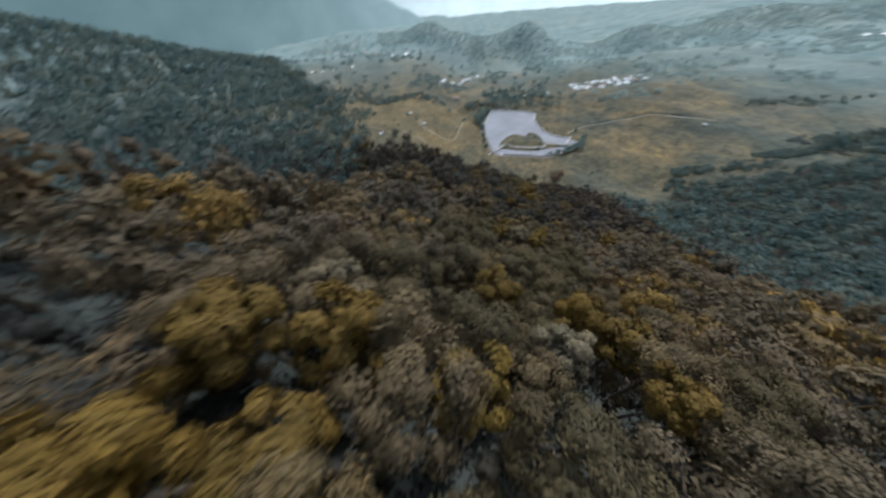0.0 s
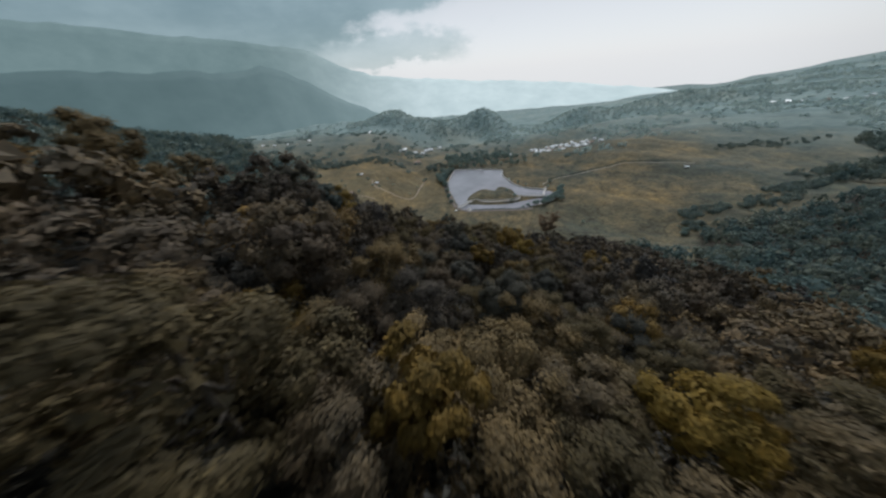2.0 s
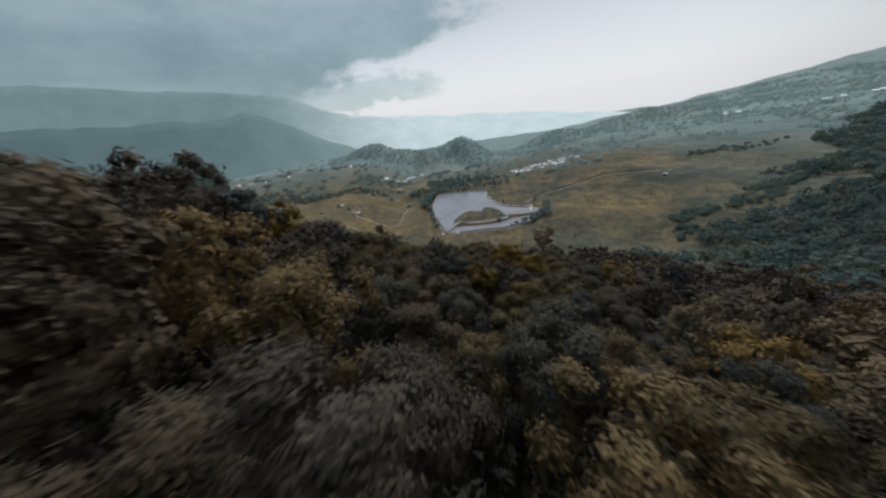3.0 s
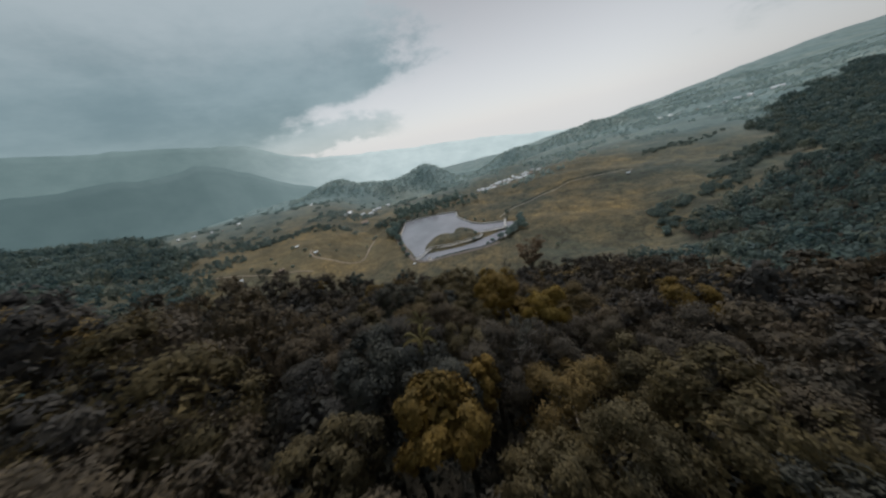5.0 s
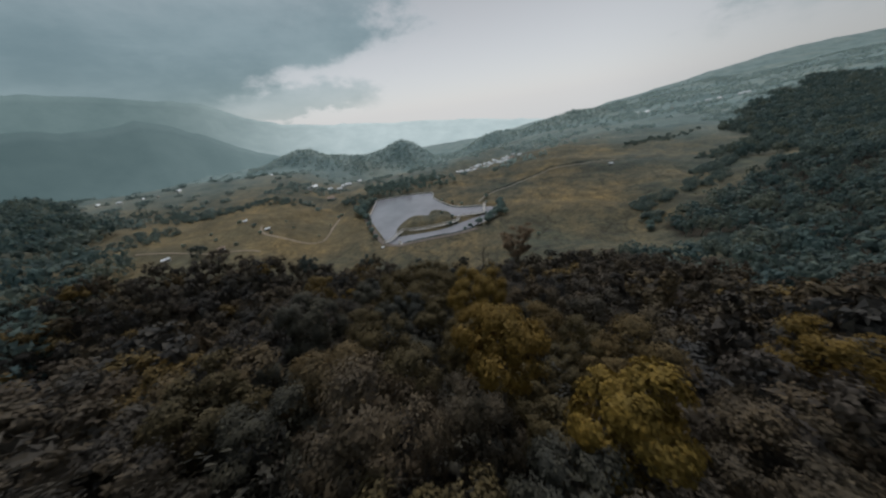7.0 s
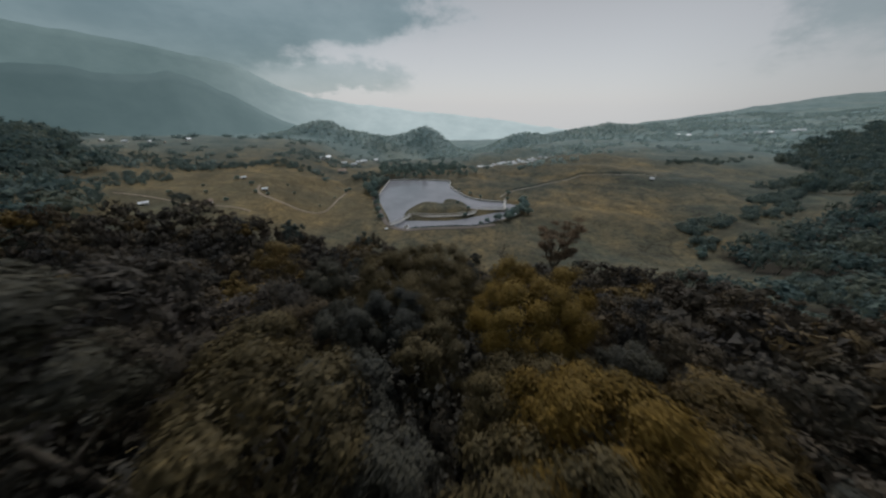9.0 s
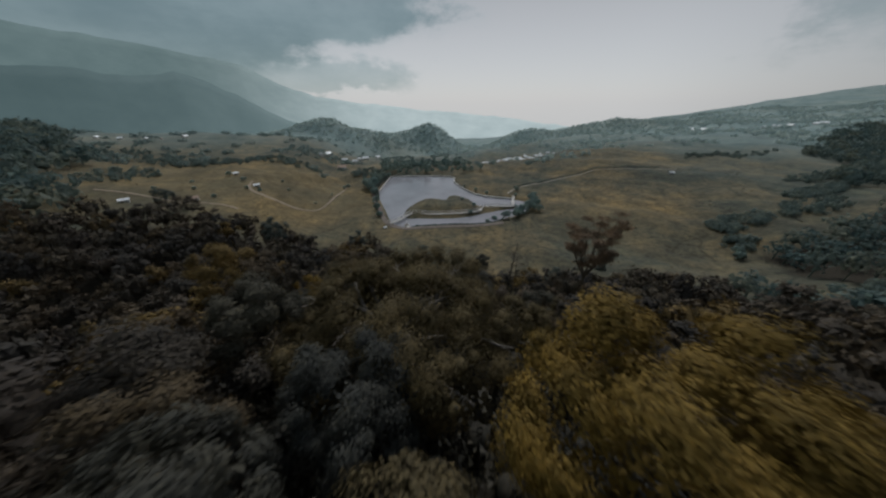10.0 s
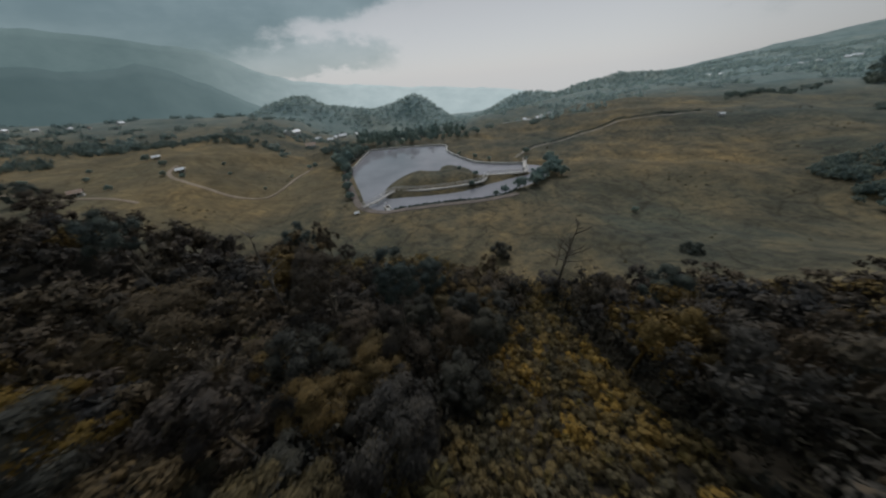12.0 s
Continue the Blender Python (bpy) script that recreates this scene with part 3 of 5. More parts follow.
def trunk_arrays(rng, H, r, crown_r, limbs=5, base=0.0):
    bend = rng.normal(0, 0.05 * H, 2)
    pts = [(bend[0] * t * t, bend[1] * t * t, base + (H - base) * t) for t in np.linspace(0, 1, 6)]
    chunks = [tube(pts, np.linspace(r, r * 0.35, 6))]
    for i in range(limbs):
        t = rng.uniform(0.5, 0.9)
        p = np.array([bend[0] * t * t, bend[1] * t * t, H * t])
        a = i * 2.4 + rng.uniform(0, 1)
        tip = p + np.array([np.cos(a), np.sin(a), 0.6]) * crown_r * rng.uniform(0.3, 0.55)
        midp = (p + tip) / 2 + rng.normal(0, 0.12 * crown_r, 3)
        chunks.append(tube([p, midp, tip], [r * 0.42, r * 0.28, r * 0.1], 5))
    return join(chunks)


def tree_thing(name, seed, R, tall, H, leaf_mat, label, clumps=62, leaves=130, leaf=0.118, spread=0.205):
    """H: height of the top. The trunk runs up into the crown; the object's origin is at its foot."""
    rng = np.random.default_rng(seed)
    root = new(name)
    foot = H - tall * 1.75
    V, F = crown_arrays(rng, R, tall, clumps, leaves, leaf, ICO2, spread)
    V[:, 2] += foot
    part("crown", tri_mesh("crown", V, F, leaf_mat, True), root)
    V, F = trunk_arrays(rng, foot + tall * 0.9, 0.05 * R + 0.06, R, 5, -1.0)
    part("trunk", tri_mesh("trunk", V, F, M_BARK, True), root)
    return tagged(root, label, "tree")


RNG = random.Random(11)


def ground_at(x, y):
    return float(height(np.array([x]), np.array([y]))[0])


def place(ob, x, y, s=1.0, turn=None, sink=0.15, tip=0.0):
    turn = RNG.uniform(0, 360) if turn is None else turn
    m = pose(x, y, ground_at(x, y) - sink, RNG.uniform(-tip, tip), RNG.uniform(-tip, tip), turn)
    ob.matrix_basis = m @ Matrix.Scale(s, 4)
    return ob


def stature(x, y):
    """Trees grow smaller towards the lower edge of the forest."""
    return 0.72 + 0.28 * float(smooth(np.interp(x, EDGE_X, EDGE_Y) - y, 2, 26)) if x > 26 else 1.0


TAKEN = [(23.6, 58.9, 1.4), (48.9, 95.6, 1.8), (52.0, 115.2, 2.2), (57.6, 121.5, 1.5)]          # x, y, radius of what already stands


def free(x, y, r):
    return all((x - a) ** 2 + (y - b) ** 2 > (0.47 * (r + q)) ** 2 for a, b, q in TAKEN)


def singled_tree(x, y, top, R, tall, mat, label, seed, name="broadleaf_tree", **kw):
    """One tree that can be told apart: top is the world height of its crown."""
    ob = tree_thing(name, seed, R, tall, top - ground_at(x, y) + 0.15, mat, label, **kw)
    TAKEN.append((x, y, R * 1.5 if R > 2.8 else R))
    return place(ob, x, y, turn=0)


def pale_limbs(root, seed, foot, rise, R, n):
    """Long forking limbs that reach out under the skin of a broad crown."""
    rng = np.random.default_rng(seed)
    for i in range(n):
        a = i * 2.4 + rng.uniform(-0.3, 0.3)
        o, side = np.array([np.cos(a), np.sin(a), 0]), np.array([-np.sin(a), np.cos(a), 0])
        L, z = R * rng.uniform(0.6, 0.84), rise * rng.uniform(0.25, 0.6)
        pts = [np.array([0, 0, foot]) + o * L * t + side * 0.12 * R * np.sin(3 * t + i) + [0, 0, z * np.sin(t * 1.9)] for t in np.linspace(0.05, 1, 7)]
        chunks = [tube(pts, np.linspace(0.17, 0.04, 7), 6)]
        for k in (3, 4, 5):
            tip = pts[k] + unit(o + side * rng.uniform(-1, 1) + [0, 0, 0.15]) * R * rng.uniform(0.1, 0.2)
            chunks.append(tube([pts[k], (pts[k] + tip) / 2 + rng.normal(0, 0.06, 3), tip], [0.08, 0.055, 0.02], 5))
        part("limb", tri_mesh("limb", *join(chunks), M_DEADWOOD, True), root, "pale bare limb")


YEL = "tree with ochre yellow autumn-toned crown"
GRY = "grey-green broadleaf tree with a dense billowing crown"
singled_tree(31.0, 77.6, 35.4, 3.2, 3.2, M_LEAF_YELLOW, "large ochre yellow broadleaf tree on the slope", 21, clumps=190, leaves=330, leaf=0.08, spread=0.14)
singled_tree(24.6, 82.0, 32.3, 2.9, 3.6, M_LEAF_GREY, "large grey-green broadleaf tree on the slope", 22, clumps=190, leaves=330, leaf=0.08, spread=0.14)
broad = singled_tree(26.8, 87.0, 31.5, 7.2, 3.9, M_LEAF_OCHRE, "broad olive-green tree with pale limbs showing through", 23, clumps=420, leaves=300, leaf=0.083, spread=0.1)
TAKEN += [(27.6, 85.5, 14), (34.0, 82.5, 7)]
pale_limbs(broad, 24, 31.5 - ground_at(26.8, 87.0) - 4.6, 3.4, 7.2, 12)
singled_tree(28.1, 71.7, 36.9, 2.2, 2.2, M_LEAF_YELLOW, "ochre yellow tree leaning over the slope", 51, clumps=110, leaves=300, leaf=0.078, spread=0.165)
singled_tree(30.2, 70.1, 35.5, 1.6, 1.6, M_LEAF_YELLOW, YEL, 52)
TAKEN.append((28.6, 69.4, 4.2))
singled_tree(25.9, 65.6, 42.6, 1.7, 1.6, M_LEAF_YELLOW, YEL, 24)
singled_tree(27.4, 61.9, 42.6, 1.5, 1.6, M_LEAF_YELLOW, YEL, 25)
singled_tree(38.8, 60.6, 39.0, 2.0, 1.6, M_LEAF_YELLOW, YEL, 26)
singled_tree(20.6, 57.4, 45.0, 0.9, 1.3, M_LEAF_YELLOW, YEL, 27)
singled_tree(17.2, 57.9, 47.2, 1.5, 1.6, M_LEAF_GREY, GRY, 28)
singled_tree(-1.3, 57.6, 58.0, 2.6, 2.4, M_LEAF_GREY, GRY, 29)
for k, (x, y, top, r) in enumerate(((-3.3, 46.8, 63.9, 1.9), (-6.4, 55.0, 60.6, 1.8))):
    singled_tree(x, y, top, r, r * 1.1, M_LEAF_UP, "brown broadleaf tree standing on the ridge", 390 + k)
singled_tree(1.4, 54.0, 59.0, 2.5, 2.6, M_LEAF_GREY, "large grey-green domed tree standing out on the ridge", 30, clumps=100, leaves=240, spread=0.17)
singled_tree(3.9, 53.9, 57.4, 1.7, 2.2, M_LEAF_DARK, "dark green tree crowding against a larger dome", 53, clumps=80, leaves=220, spread=0.18)
singled_tree(2.7, 61.0, 54.1, 1.9, 2.0, M_LEAF_YELLOW, YEL, 54)
singled_tree(12.4, 36.2, 57.3, 1.9, 2.0, M_LEAF_UP, "buff-olive broadleaf tree with a dense billowing crown", 31)
singled_tree(18.2, 39.4, 54.0, 2.2, 2.2, M_LEAF_UP, "buff-olive broadleaf tree with a dense billowing crown", 32)
singled_tree(6.5, 38.5, 57.4, 2.0, 1.8, M_LEAF_YELLOW, YEL, 33)
PALE = "pale buff-green broadleaf tree on the upper slope"
for k, (x, y, top, r) in enumerate(((-2.1, 0.3, 89.6, 1.25), (0.3, 0.7, 88.4, 1.35), (3.7, -0.5, 86.9, 1.1), (10.6, -0.4, 84.3, 0.9), (0.2, -2.2, 89.4, 1.1), (-2.2, -2.4, 90.4, 1.3), (10.4, 26.9, 64.4, 1.3), (21.2, 33.6, 56.6, 1.6), (17.1, 27.2, 61.6, 1.4),
                                     (-8.3, 42.0, 65.4, 1.8), (37.0, 35.6, 51.4, 1.7), (13.2, 35.2, 57.0, 0.8))):
    singled_tree(x, y, top, r, r * 1.05, M_LEAF_YELLOW, YEL, 340 + k)
for k, (x, y, top, r) in enumerate(((7.9, 1.6, 83.6, 1.3), (-1.2, 2.8, 87.0, 1.4), (14.8, 29.0, 61.6, 1.5))):
    singled_tree(x, y, top, r, r * 1.1, M_LEAF_PALE, PALE, 360 + k)
singled_tree(33.0, 111.5, 18.6, 1.7, 3.0, M_LEAF_DARK, "tall dark-crowned tree at the edge of the meadow", 38)
singled_tree(37.0, 119.0, 11.6, 1.9, 2.8, M_LEAF_DARK, "dark bushy tree at the edge of the meadow", 39)
singled_tree(20.0, 93.0, 25.6, 2.2, 2.0, M_LEAF_GREY, GRY, 40)
singled_tree(16.6, 107.0, 19.6, 1.9, 3.6, M_LEAF_YELLOW, "ochre-crowned tree in the lower forest", 41)
singled_tree(46.4, 90.6, 22.3, 3.3, 3.0, M_LEAF_YELLOW, "golden-brown round-crowned tree beside the clearing", 42, clumps=130, leaves=230, spread=0.15)
singled_tree(54.2, 96.6, 16.2, 2.7, 2.8, M_LEAF_GREY, "dark grey-green domed tree below the umbrella tree", 43, clumps=80, leaves=200, spread=0.18)
singled_tree(20.8, 135.0, 11.8, 2.7, 3.6, M_LEAF_DARK, "dark domed tree at the edge of the meadow", 44)
singled_tree(26.4, 118.0, 16.6, 2.6, 3.4, M_LEAF, "brown domed tree at the edge of the meadow", 45)
singled_tree(77.0, 115.5, 4.6, 1.5, 1.9, M_LEAF_DARK, "small dark tree standing in the grass", 46)
singled_tree(51.6, 128.0, 3.6, 1.9, 1.5, M_LEAF_GREY, "small flat-topped tree beside the clearing", 47)
singled_tree(56.8, 107.4, 12.2, 1.8, 2.4, M_LEAF_DARK, "small dark tree below the slope", 48)
for k, (x, y, top, r, m) in enumerate(((6.5, 129.0, 19.6, 2.4, M_LEAF_DARK), (21.0, 110.5, 20.4, 2.7, M_LEAF), (26.6, 108.2, 16.6, 1.8, M_LEAF_GREY), (21.0, 103.0, 22.4, 2.0, M_LEAF_GREY), (11.5, 106.5, 23.8, 2.6, M_LEAF), (13.5, 98.2, 29.2, 2.3, M_LEAF), (49.2, 100.9, 14.8, 1.7, M_LEAF_OCHRE), (24.4, 104.6, 19.0, 1.6, M_LEAF))):
    singled_tree(x, y, top, r, r * 1.25, m, "broadleaf tree with a rounded crown in the lower forest", 400 + k)

for k, (x, y, top, r) in enumerate(((5.4, 4.8, 83.4, 1.3), (9.3, 3.4, 83.2, 1.25), (11.0, 2.3, 82.6, 1.2), (12.8, 34.1, 59.6, 1.2), (18.7, 54.8, 47.7, 1.2))):
    singled_tree(x, y, top, r, r * 1.2, M_LEAF_YELLOW, YEL, 370 + k)
for k, (x, y, top, r) in enumerate(((11.4, 57.4, 50.4, 2.4), (26.5, 52.6, 45.8, 2.1), (21.4, 73.9, 37.2, 2.2), (19.6, 77.4, 35.4, 2.1), (9.4, 35.4, 59.0, 1.7), (6.6, 7.0, 81.4, 1.5), (3.6, 7.4, 82.4, 1.6))):
    singled_tree(x, y, top, r, r * 1.15, M_LEAF_OCHRE, "olive-ochre broadleaf tree with a domed crown", 380 + k)
singled_tree(-36.0, 172.5, 16.4, 3.0, 2.6, M_LEAF_DARK, "dark round-crowned tree at the edge of the western meadow", 49)
singled_tree(-27.0, 165.0, 15.4, 3.4, 2.4, M_LEAF, "brown domed tree at the edge of the western meadow", 50)

# plain forest trees nearest the line of flight
KINDS = []
for i in range(12):
    rng = np.random.default_rng(100 + i)
    mat = (M_LEAF, M_LEAF, M_LEAF_GREY, M_LEAF_OCHRE, M_LEAF, M_LEAF_GREY, M_LEAF, M_LEAF_OCHRE, M_LEAF_UP, M_LEAF_UP, M_LEAF_OCHRE, M_LEAF)[i]
    lab = "olive-brown broadleaf tree in the hillside forest" if mat is M_LEAF else "olive-ochre broadleaf tree in the hillside forest" if mat is M_LEAF_OCHRE else "grey-green broadleaf tree in the hillside forest" if mat is M_LEAF_GREY else "buff-olive broadleaf tree on the upper slope"
    R = rng.uniform(1.5, 2.35)
    KINDS.append((tree_thing("broadleaf_tree", 100 + i, R, R * rng.uniform(1.15, 1.6), rng.uniform(6.4, 9.4), mat, lab, clumps=int(rng.integers(62, 76)), leaves=190, leaf=0.102, spread=rng.uniform(0.18, 0.22)), R))
    tagged(KINDS[-1][0], group="hillside forest trees")


def scatter(n, x0, x1, y0, y1, gap, keep, seed):
    """Random places at least about gap apart."""
    rng, out, cells = np.random.default_rng(seed), [], {}
    for _ in range(n):
        x, y = rng.uniform(x0, x1), rng.uniform(y0, y1)
        cx, cy = int(x // gap), int(y // gap)
        if any((x - a) ** 2 + (y - b) ** 2 < gap * gap for i in (-1, 0, 1) for j in (-1, 0, 1) for a, b in cells.get((cx + i, cy + j), ())):
            continue
        if keep(x, y):
            cells.setdefault((cx, cy), []).append((x, y))
            out.append((x, y))
    return out


def clearing(x, y):
    """The overgrown gap in the forest above the meadow."""
    return abs(x - (37.5 + 0.7 * (y - 99))) < 7.6 - 0.34 * (y - 99) and 93 < y < 117


def in_band(x, y):
    return abs(x - float(spur_axis(y))) < 10.5 and -9 < y < 114


first = set()
spots = scatter(20000, -12, 58, -9, 122, 2.6, lambda x, y: in_band(x, y) and wood_cover(x, y) > 0.5 and not clearing(x, y) and free(x, y, 2.0), 5)
NEAR = 265
BAND = spots[:NEAR]
for x, y in BAND:
    i = RNG.randrange(8) if RNG.random() < (y - 30) / 20 else RNG.randrange(8, 12)
    i = 8 + i % 3 if y < 38 else i
    ob, R = KINDS[i]
    s = RNG.uniform(0.8, 1.12) * stature(x, y)
    if i not in first:
        first.add(i)
        place(ob, x, y, s, tip=4)
    else:
        place(copy_thing(ob, Matrix()), x, y, s, tip=4)
for i, (ob, R) in enumerate(KINDS):
    if i not in first:
        place(ob, *spots[-1 - i])


def woodland(name, label, places, mat, seed, R, tall, H, clumps, leaves, leaf, variants=5, heart=ICO1, spread=0.27, category="woodland", core=0.34):
    """Forest too deep to count: joined crowns, each turned and sized differently."""
    rng = np.random.default_rng(seed)
    kinds = []
    for _ in range(variants):
        V, F = crown_arrays(rng, R, tall, clumps, leaves, leaf, heart, spread, core)
        V[:, 2] += H - tall * 1.75
        T, G = tube([(0, 0, -1.5), (0, 0, H * 0.7)], [0.16, 0.1], 5)
        kinds.append(join([(V, F), (T, G)]))
    xy = np.array(places)
    zz = height(xy[:, 0], xy[:, 1])
    chunks, hues = [], []
    for (x, y), z in zip(places, zz):
        V, F = kinds[rng.integers(variants)]
        hues.append(np.full(len(V), rng.random(), np.float32))
        a, g = rng.uniform(0, 6.3), stature(x, y) if H > 7 else 1.0
        s, h = rng.uniform(0.7, 1.25) * g ** 0.6, rng.uniform(0.6, 1.22) * g
        ca, sa = np.cos(a) * s, np.sin(a) * s
        chunks.append((np.stack([V[:, 0] * ca - V[:, 1] * sa + x, V[:, 0] * sa + V[:, 1] * ca + y, V[:, 2] * h + z - 0.1], 1), F))
    ob = new(name, tri_mesh(name, *join(chunks), mat, True))
    ob.data.attributes.new("tree_hue", "FLOAT", "POINT").data.foreach_set("value", np.concatenate(hues))
    return tagged(ob, label, category, kind="stuff")


def forest_zone(x, y):
    return wood_cover(x, y) > 0.5 and not clearing(x, y)


rest = spots[NEAR:-len(KINDS)] if len(spots) > NEAR + len(KINDS) else []
near_wood = list(rest) + scatter(60000, -84, 110, -16, 150, 3.05, lambda x, y: forest_zone(x, y) and not in_band(x, y) and -64 - 34 * float(smooth(y, 70, 110)) < x - float(spur_axis(y)) < 46, 6)
inner = [p for p in near_wood if abs(p[0] - float(spur_axis(p[1]))) < 19]
outer = [p for p in near_wood if abs(p[0] - float(spur_axis(p[1]))) >= 19]
low, high = lambda p: p[1] >= 50, lambda p: p[1] < 50
for pick, mat, where in ((low, M_LEAF_WOOD, "on the lower hillside"), (high, M_LEAF_RIDGE_LIFT, "on the upper hillside")):
    upper, lower = ([p for p in filter(pick, inner) if (p[0] < float(spur_axis(p[1]))) == side] for side in (True, False))
    woodland("forest_canopy", "dense olive-brown forest canopy " + where, upper, mat, 61, 2.4, 2.7, 8.0, 44, 48, 0.19, heart=ICO2, spread=0.21, variants=7)
    woodland("forest_canopy", "dense brown-green forest canopy " + where, lower, mat, 68, 2.4, 2.7, 8.0, 38, 42, 0.205, heart=ICO2, spread=0.21, variants=7)
    woodland("forest_canopy", "continuous brown forest canopy " + where, list(filter(pick, outer)), mat, 66, 2.35, 2.6, 7.8, 24, 18, 0.38, spread=0.25, variants=7)
under = scatter(45000, -30, 80, -12, 132, 1.75, lambda x, y: forest_zone(x, y) and abs(x - float(spur_axis(y))) < 21, 9)
woodland("understory", "olive understory below the forest crowns, darkened to imitate shade", under, M_LEAF_UNDER_SHADE, 65, 1.5, 1.7, 4.8, 8, 28, 0.19, spread=0.42, category="undergrowth", core=0.3)
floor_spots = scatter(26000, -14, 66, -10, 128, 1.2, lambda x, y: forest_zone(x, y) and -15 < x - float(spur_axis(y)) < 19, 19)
# shrub leaves coloured near black, standing in for shade in the canopy gaps
woodland("forest_floor_shrubs", "low shrubs covering the forest floor, darkened to imitate shade", floor_spots, foliage("shade_dark_floor_leaves", [(0, (0.03, 0.03, 0.024)), (1, (0.055, 0.048, 0.032))], patch=1), 69, 1.0, 0.75, 1.7, 5, 16, 0.22, spread=0.45, category="undergrowth", core=0.3)
far_wood = scatter(90000, 48, 330, -60, 128, 3.5, lambda x, y: forest_zone(x, y) and x - float(spur_axis(y)) > 45, 7)
woodland("teal_forest", "forest covering the slope below the spur, tinted blue-green for haze", far_wood, M_LEAF_HAZE_TEAL, 62, 2.6, 2.6, 6.4, 11, 10, 0.8, spread=0.3, variants=7)
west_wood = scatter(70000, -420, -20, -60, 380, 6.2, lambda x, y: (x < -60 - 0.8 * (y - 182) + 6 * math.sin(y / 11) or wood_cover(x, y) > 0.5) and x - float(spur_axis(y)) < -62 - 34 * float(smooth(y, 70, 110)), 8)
woodland("west_forest", "forest on the western hill, tinted blue-green for haze", west_wood, M_LEAF_HAZE_TEAL, 63, 4.4, 3.4, 7.6, 10, 9, 1.5, spread=0.35, variants=7)


east_wood = scatter(34000, 200, 640, 76, 330, 4.4, lambda x, y: -17 * float(smooth(x, 203, 226)) - 26 * float(smooth(x, 222, 262)) < y - 118 - 0.17 * (x - 180) + 5 * math.sin(x / 17) < min(6 + 0.26 * (x - 200), 52) + 5 * math.sin(x / 11), 18)
woodland("east_wood", "wood on the rise beyond the meadow, tinted blue-green for haze", east_wood, M_LEAF_HAZE_TEAL, 67, 3.0, 2.5, 5.4, 9, 16, 1.0, spread=0.38)


# ---------------------------------------------------------------- lake works
def ribbon(path, width, thick, level=None, lift=0.1):
    """A strip of the given width and thickness along a line on the ground, or at one level."""
    P = np.asarray(path, float)
    d = unit(np.gradient(P, axis=0))
    n = np.stack([-d[:, 1], d[:, 0]], 1) * width / 2
    z = height(P[:, 0], P[:, 1]) + lift if level is None else np.full(len(P), level)
    L, R = np.column_stack([P + n, z]), np.column_stack([P - n, z])
    down = np.array([0, 0, thick])
    m = len(P)
    V = np.concatenate([L, R, L - down, R - down])
    F = []
    for i in range(m - 1):
        for a, b, c, e in ((i, i + m, i + m + 1, i + 1), (i + 2 * m, i, i + 1, i + 1 + 2 * m), (i + m, i + 3 * m, i + 3 * m + 1, i + m + 1)):
            F += [[a, b, c], [a, c, e]]
    F += [[0, 2 * m, 3 * m], [0, 3 * m, m], [m - 1, 2 * m - 1, 4 * m - 1], [m - 1, 4 * m - 1, 3 * m - 1]]
    return V, np.array(F)


WALK = [(30.4, 162.0), (34.2, 164.3), (38, 168), (41.3, 169.2), (47, 166.4), (55, 164.6), (65.3, 164.2), (69.6, 168.0), (75, 167.0), (81.4, 165.6), (84.2, 170.4), (87.8, 175.8)]
WALK_LINE = spline(WALK, 4, closed=False)


def walkway():
    root = new("walkway")
    part("deck", tri_mesh("deck", *ribbon(WALK_LINE, 0.9, 0.25, 0.7), M_CONCRETE), root)
    d = unit(np.gradient(WALK_LINE, axis=0))
    n = np.stack([-d[:, 1], d[:, 0]], 1)
    for side in (0.5, -0.5):
        line = np.column_stack([WALK_LINE + n * side, np.full(len(WALK_LINE), 1.65)])
        handrail = part("rail", tri_mesh("rail", *tube(line, np.full(len(line), 0.06), 5), M_RAIL), root, "white-painted handrail")
        post = None
        for p in line[::2]:
            if post is None:
                post = tri_mesh("post", *tube([(0, 0, -1.5), (0, 0, 0)], [0.06, 0.05], 5), M_RAIL)
            ob = part("post", post, handrail)
            ob.location = p
        low = line - [0, 0, 0.42]
        part("rail", tri_mesh("rail", *tube(low, np.full(len(low), 0.045), 5), M_RAIL), root)
    pile = tri_mesh("pile", *tube([(0, 0, -2.2), (0, 0, 0.5)], [0.16, 0.14], 6), M_CONCRETE)
    for p in WALK_LINE[::4]:
        part("pile", pile, root).location = (p[0], p[1], 0)
    return tagged(root, "pale concrete walkway with railings crossing the lake island", "walkway")


walkway()
shore_n = spline([(28.8, 203), (36.6, 227.8), (41, 231.8), (71.3, 221.8), (70, 208), (72.5, 189), (78, 181), (88, 175)], 5, closed=False)


def bank_wall():
    root = new("bank_wall")
    part("wall", tri_mesh("wall", *ribbon(shore_n, 0.3, 1.3, 0.25), M_CONCRETE), root)
    part("coping", tri_mesh("coping", *ribbon(shore_n, 0.36, 0.08, 0.335), M_PALE), root, "pale coping stones")
    return tagged(root, "low pale stone retaining wall along the lake shore", "wall")


bank_wall()


def box_bm(bm, x, y, z, sx, sy, sz, bevel=0.0):
    r = bmesh.ops.create_cube(bm, size=1, matrix=Matrix.Translation((x, y, z + sz / 2)) @ Matrix.Diagonal((sx, sy, sz, 1)))
    if bevel:
        bmesh.ops.bevel(bm, geom=list({e for v in r["verts"] for e in v.link_edges}), offset=bevel, segments=1, affect="EDGES")


def box_mesh(name, mat, x, y, z, sx, sy, sz, bevel=0.03):
    bm = bmesh.new()
    box_bm(bm, x, y, z, sx, sy, sz, bevel)
    return bm_mesh(name, bm, mat)


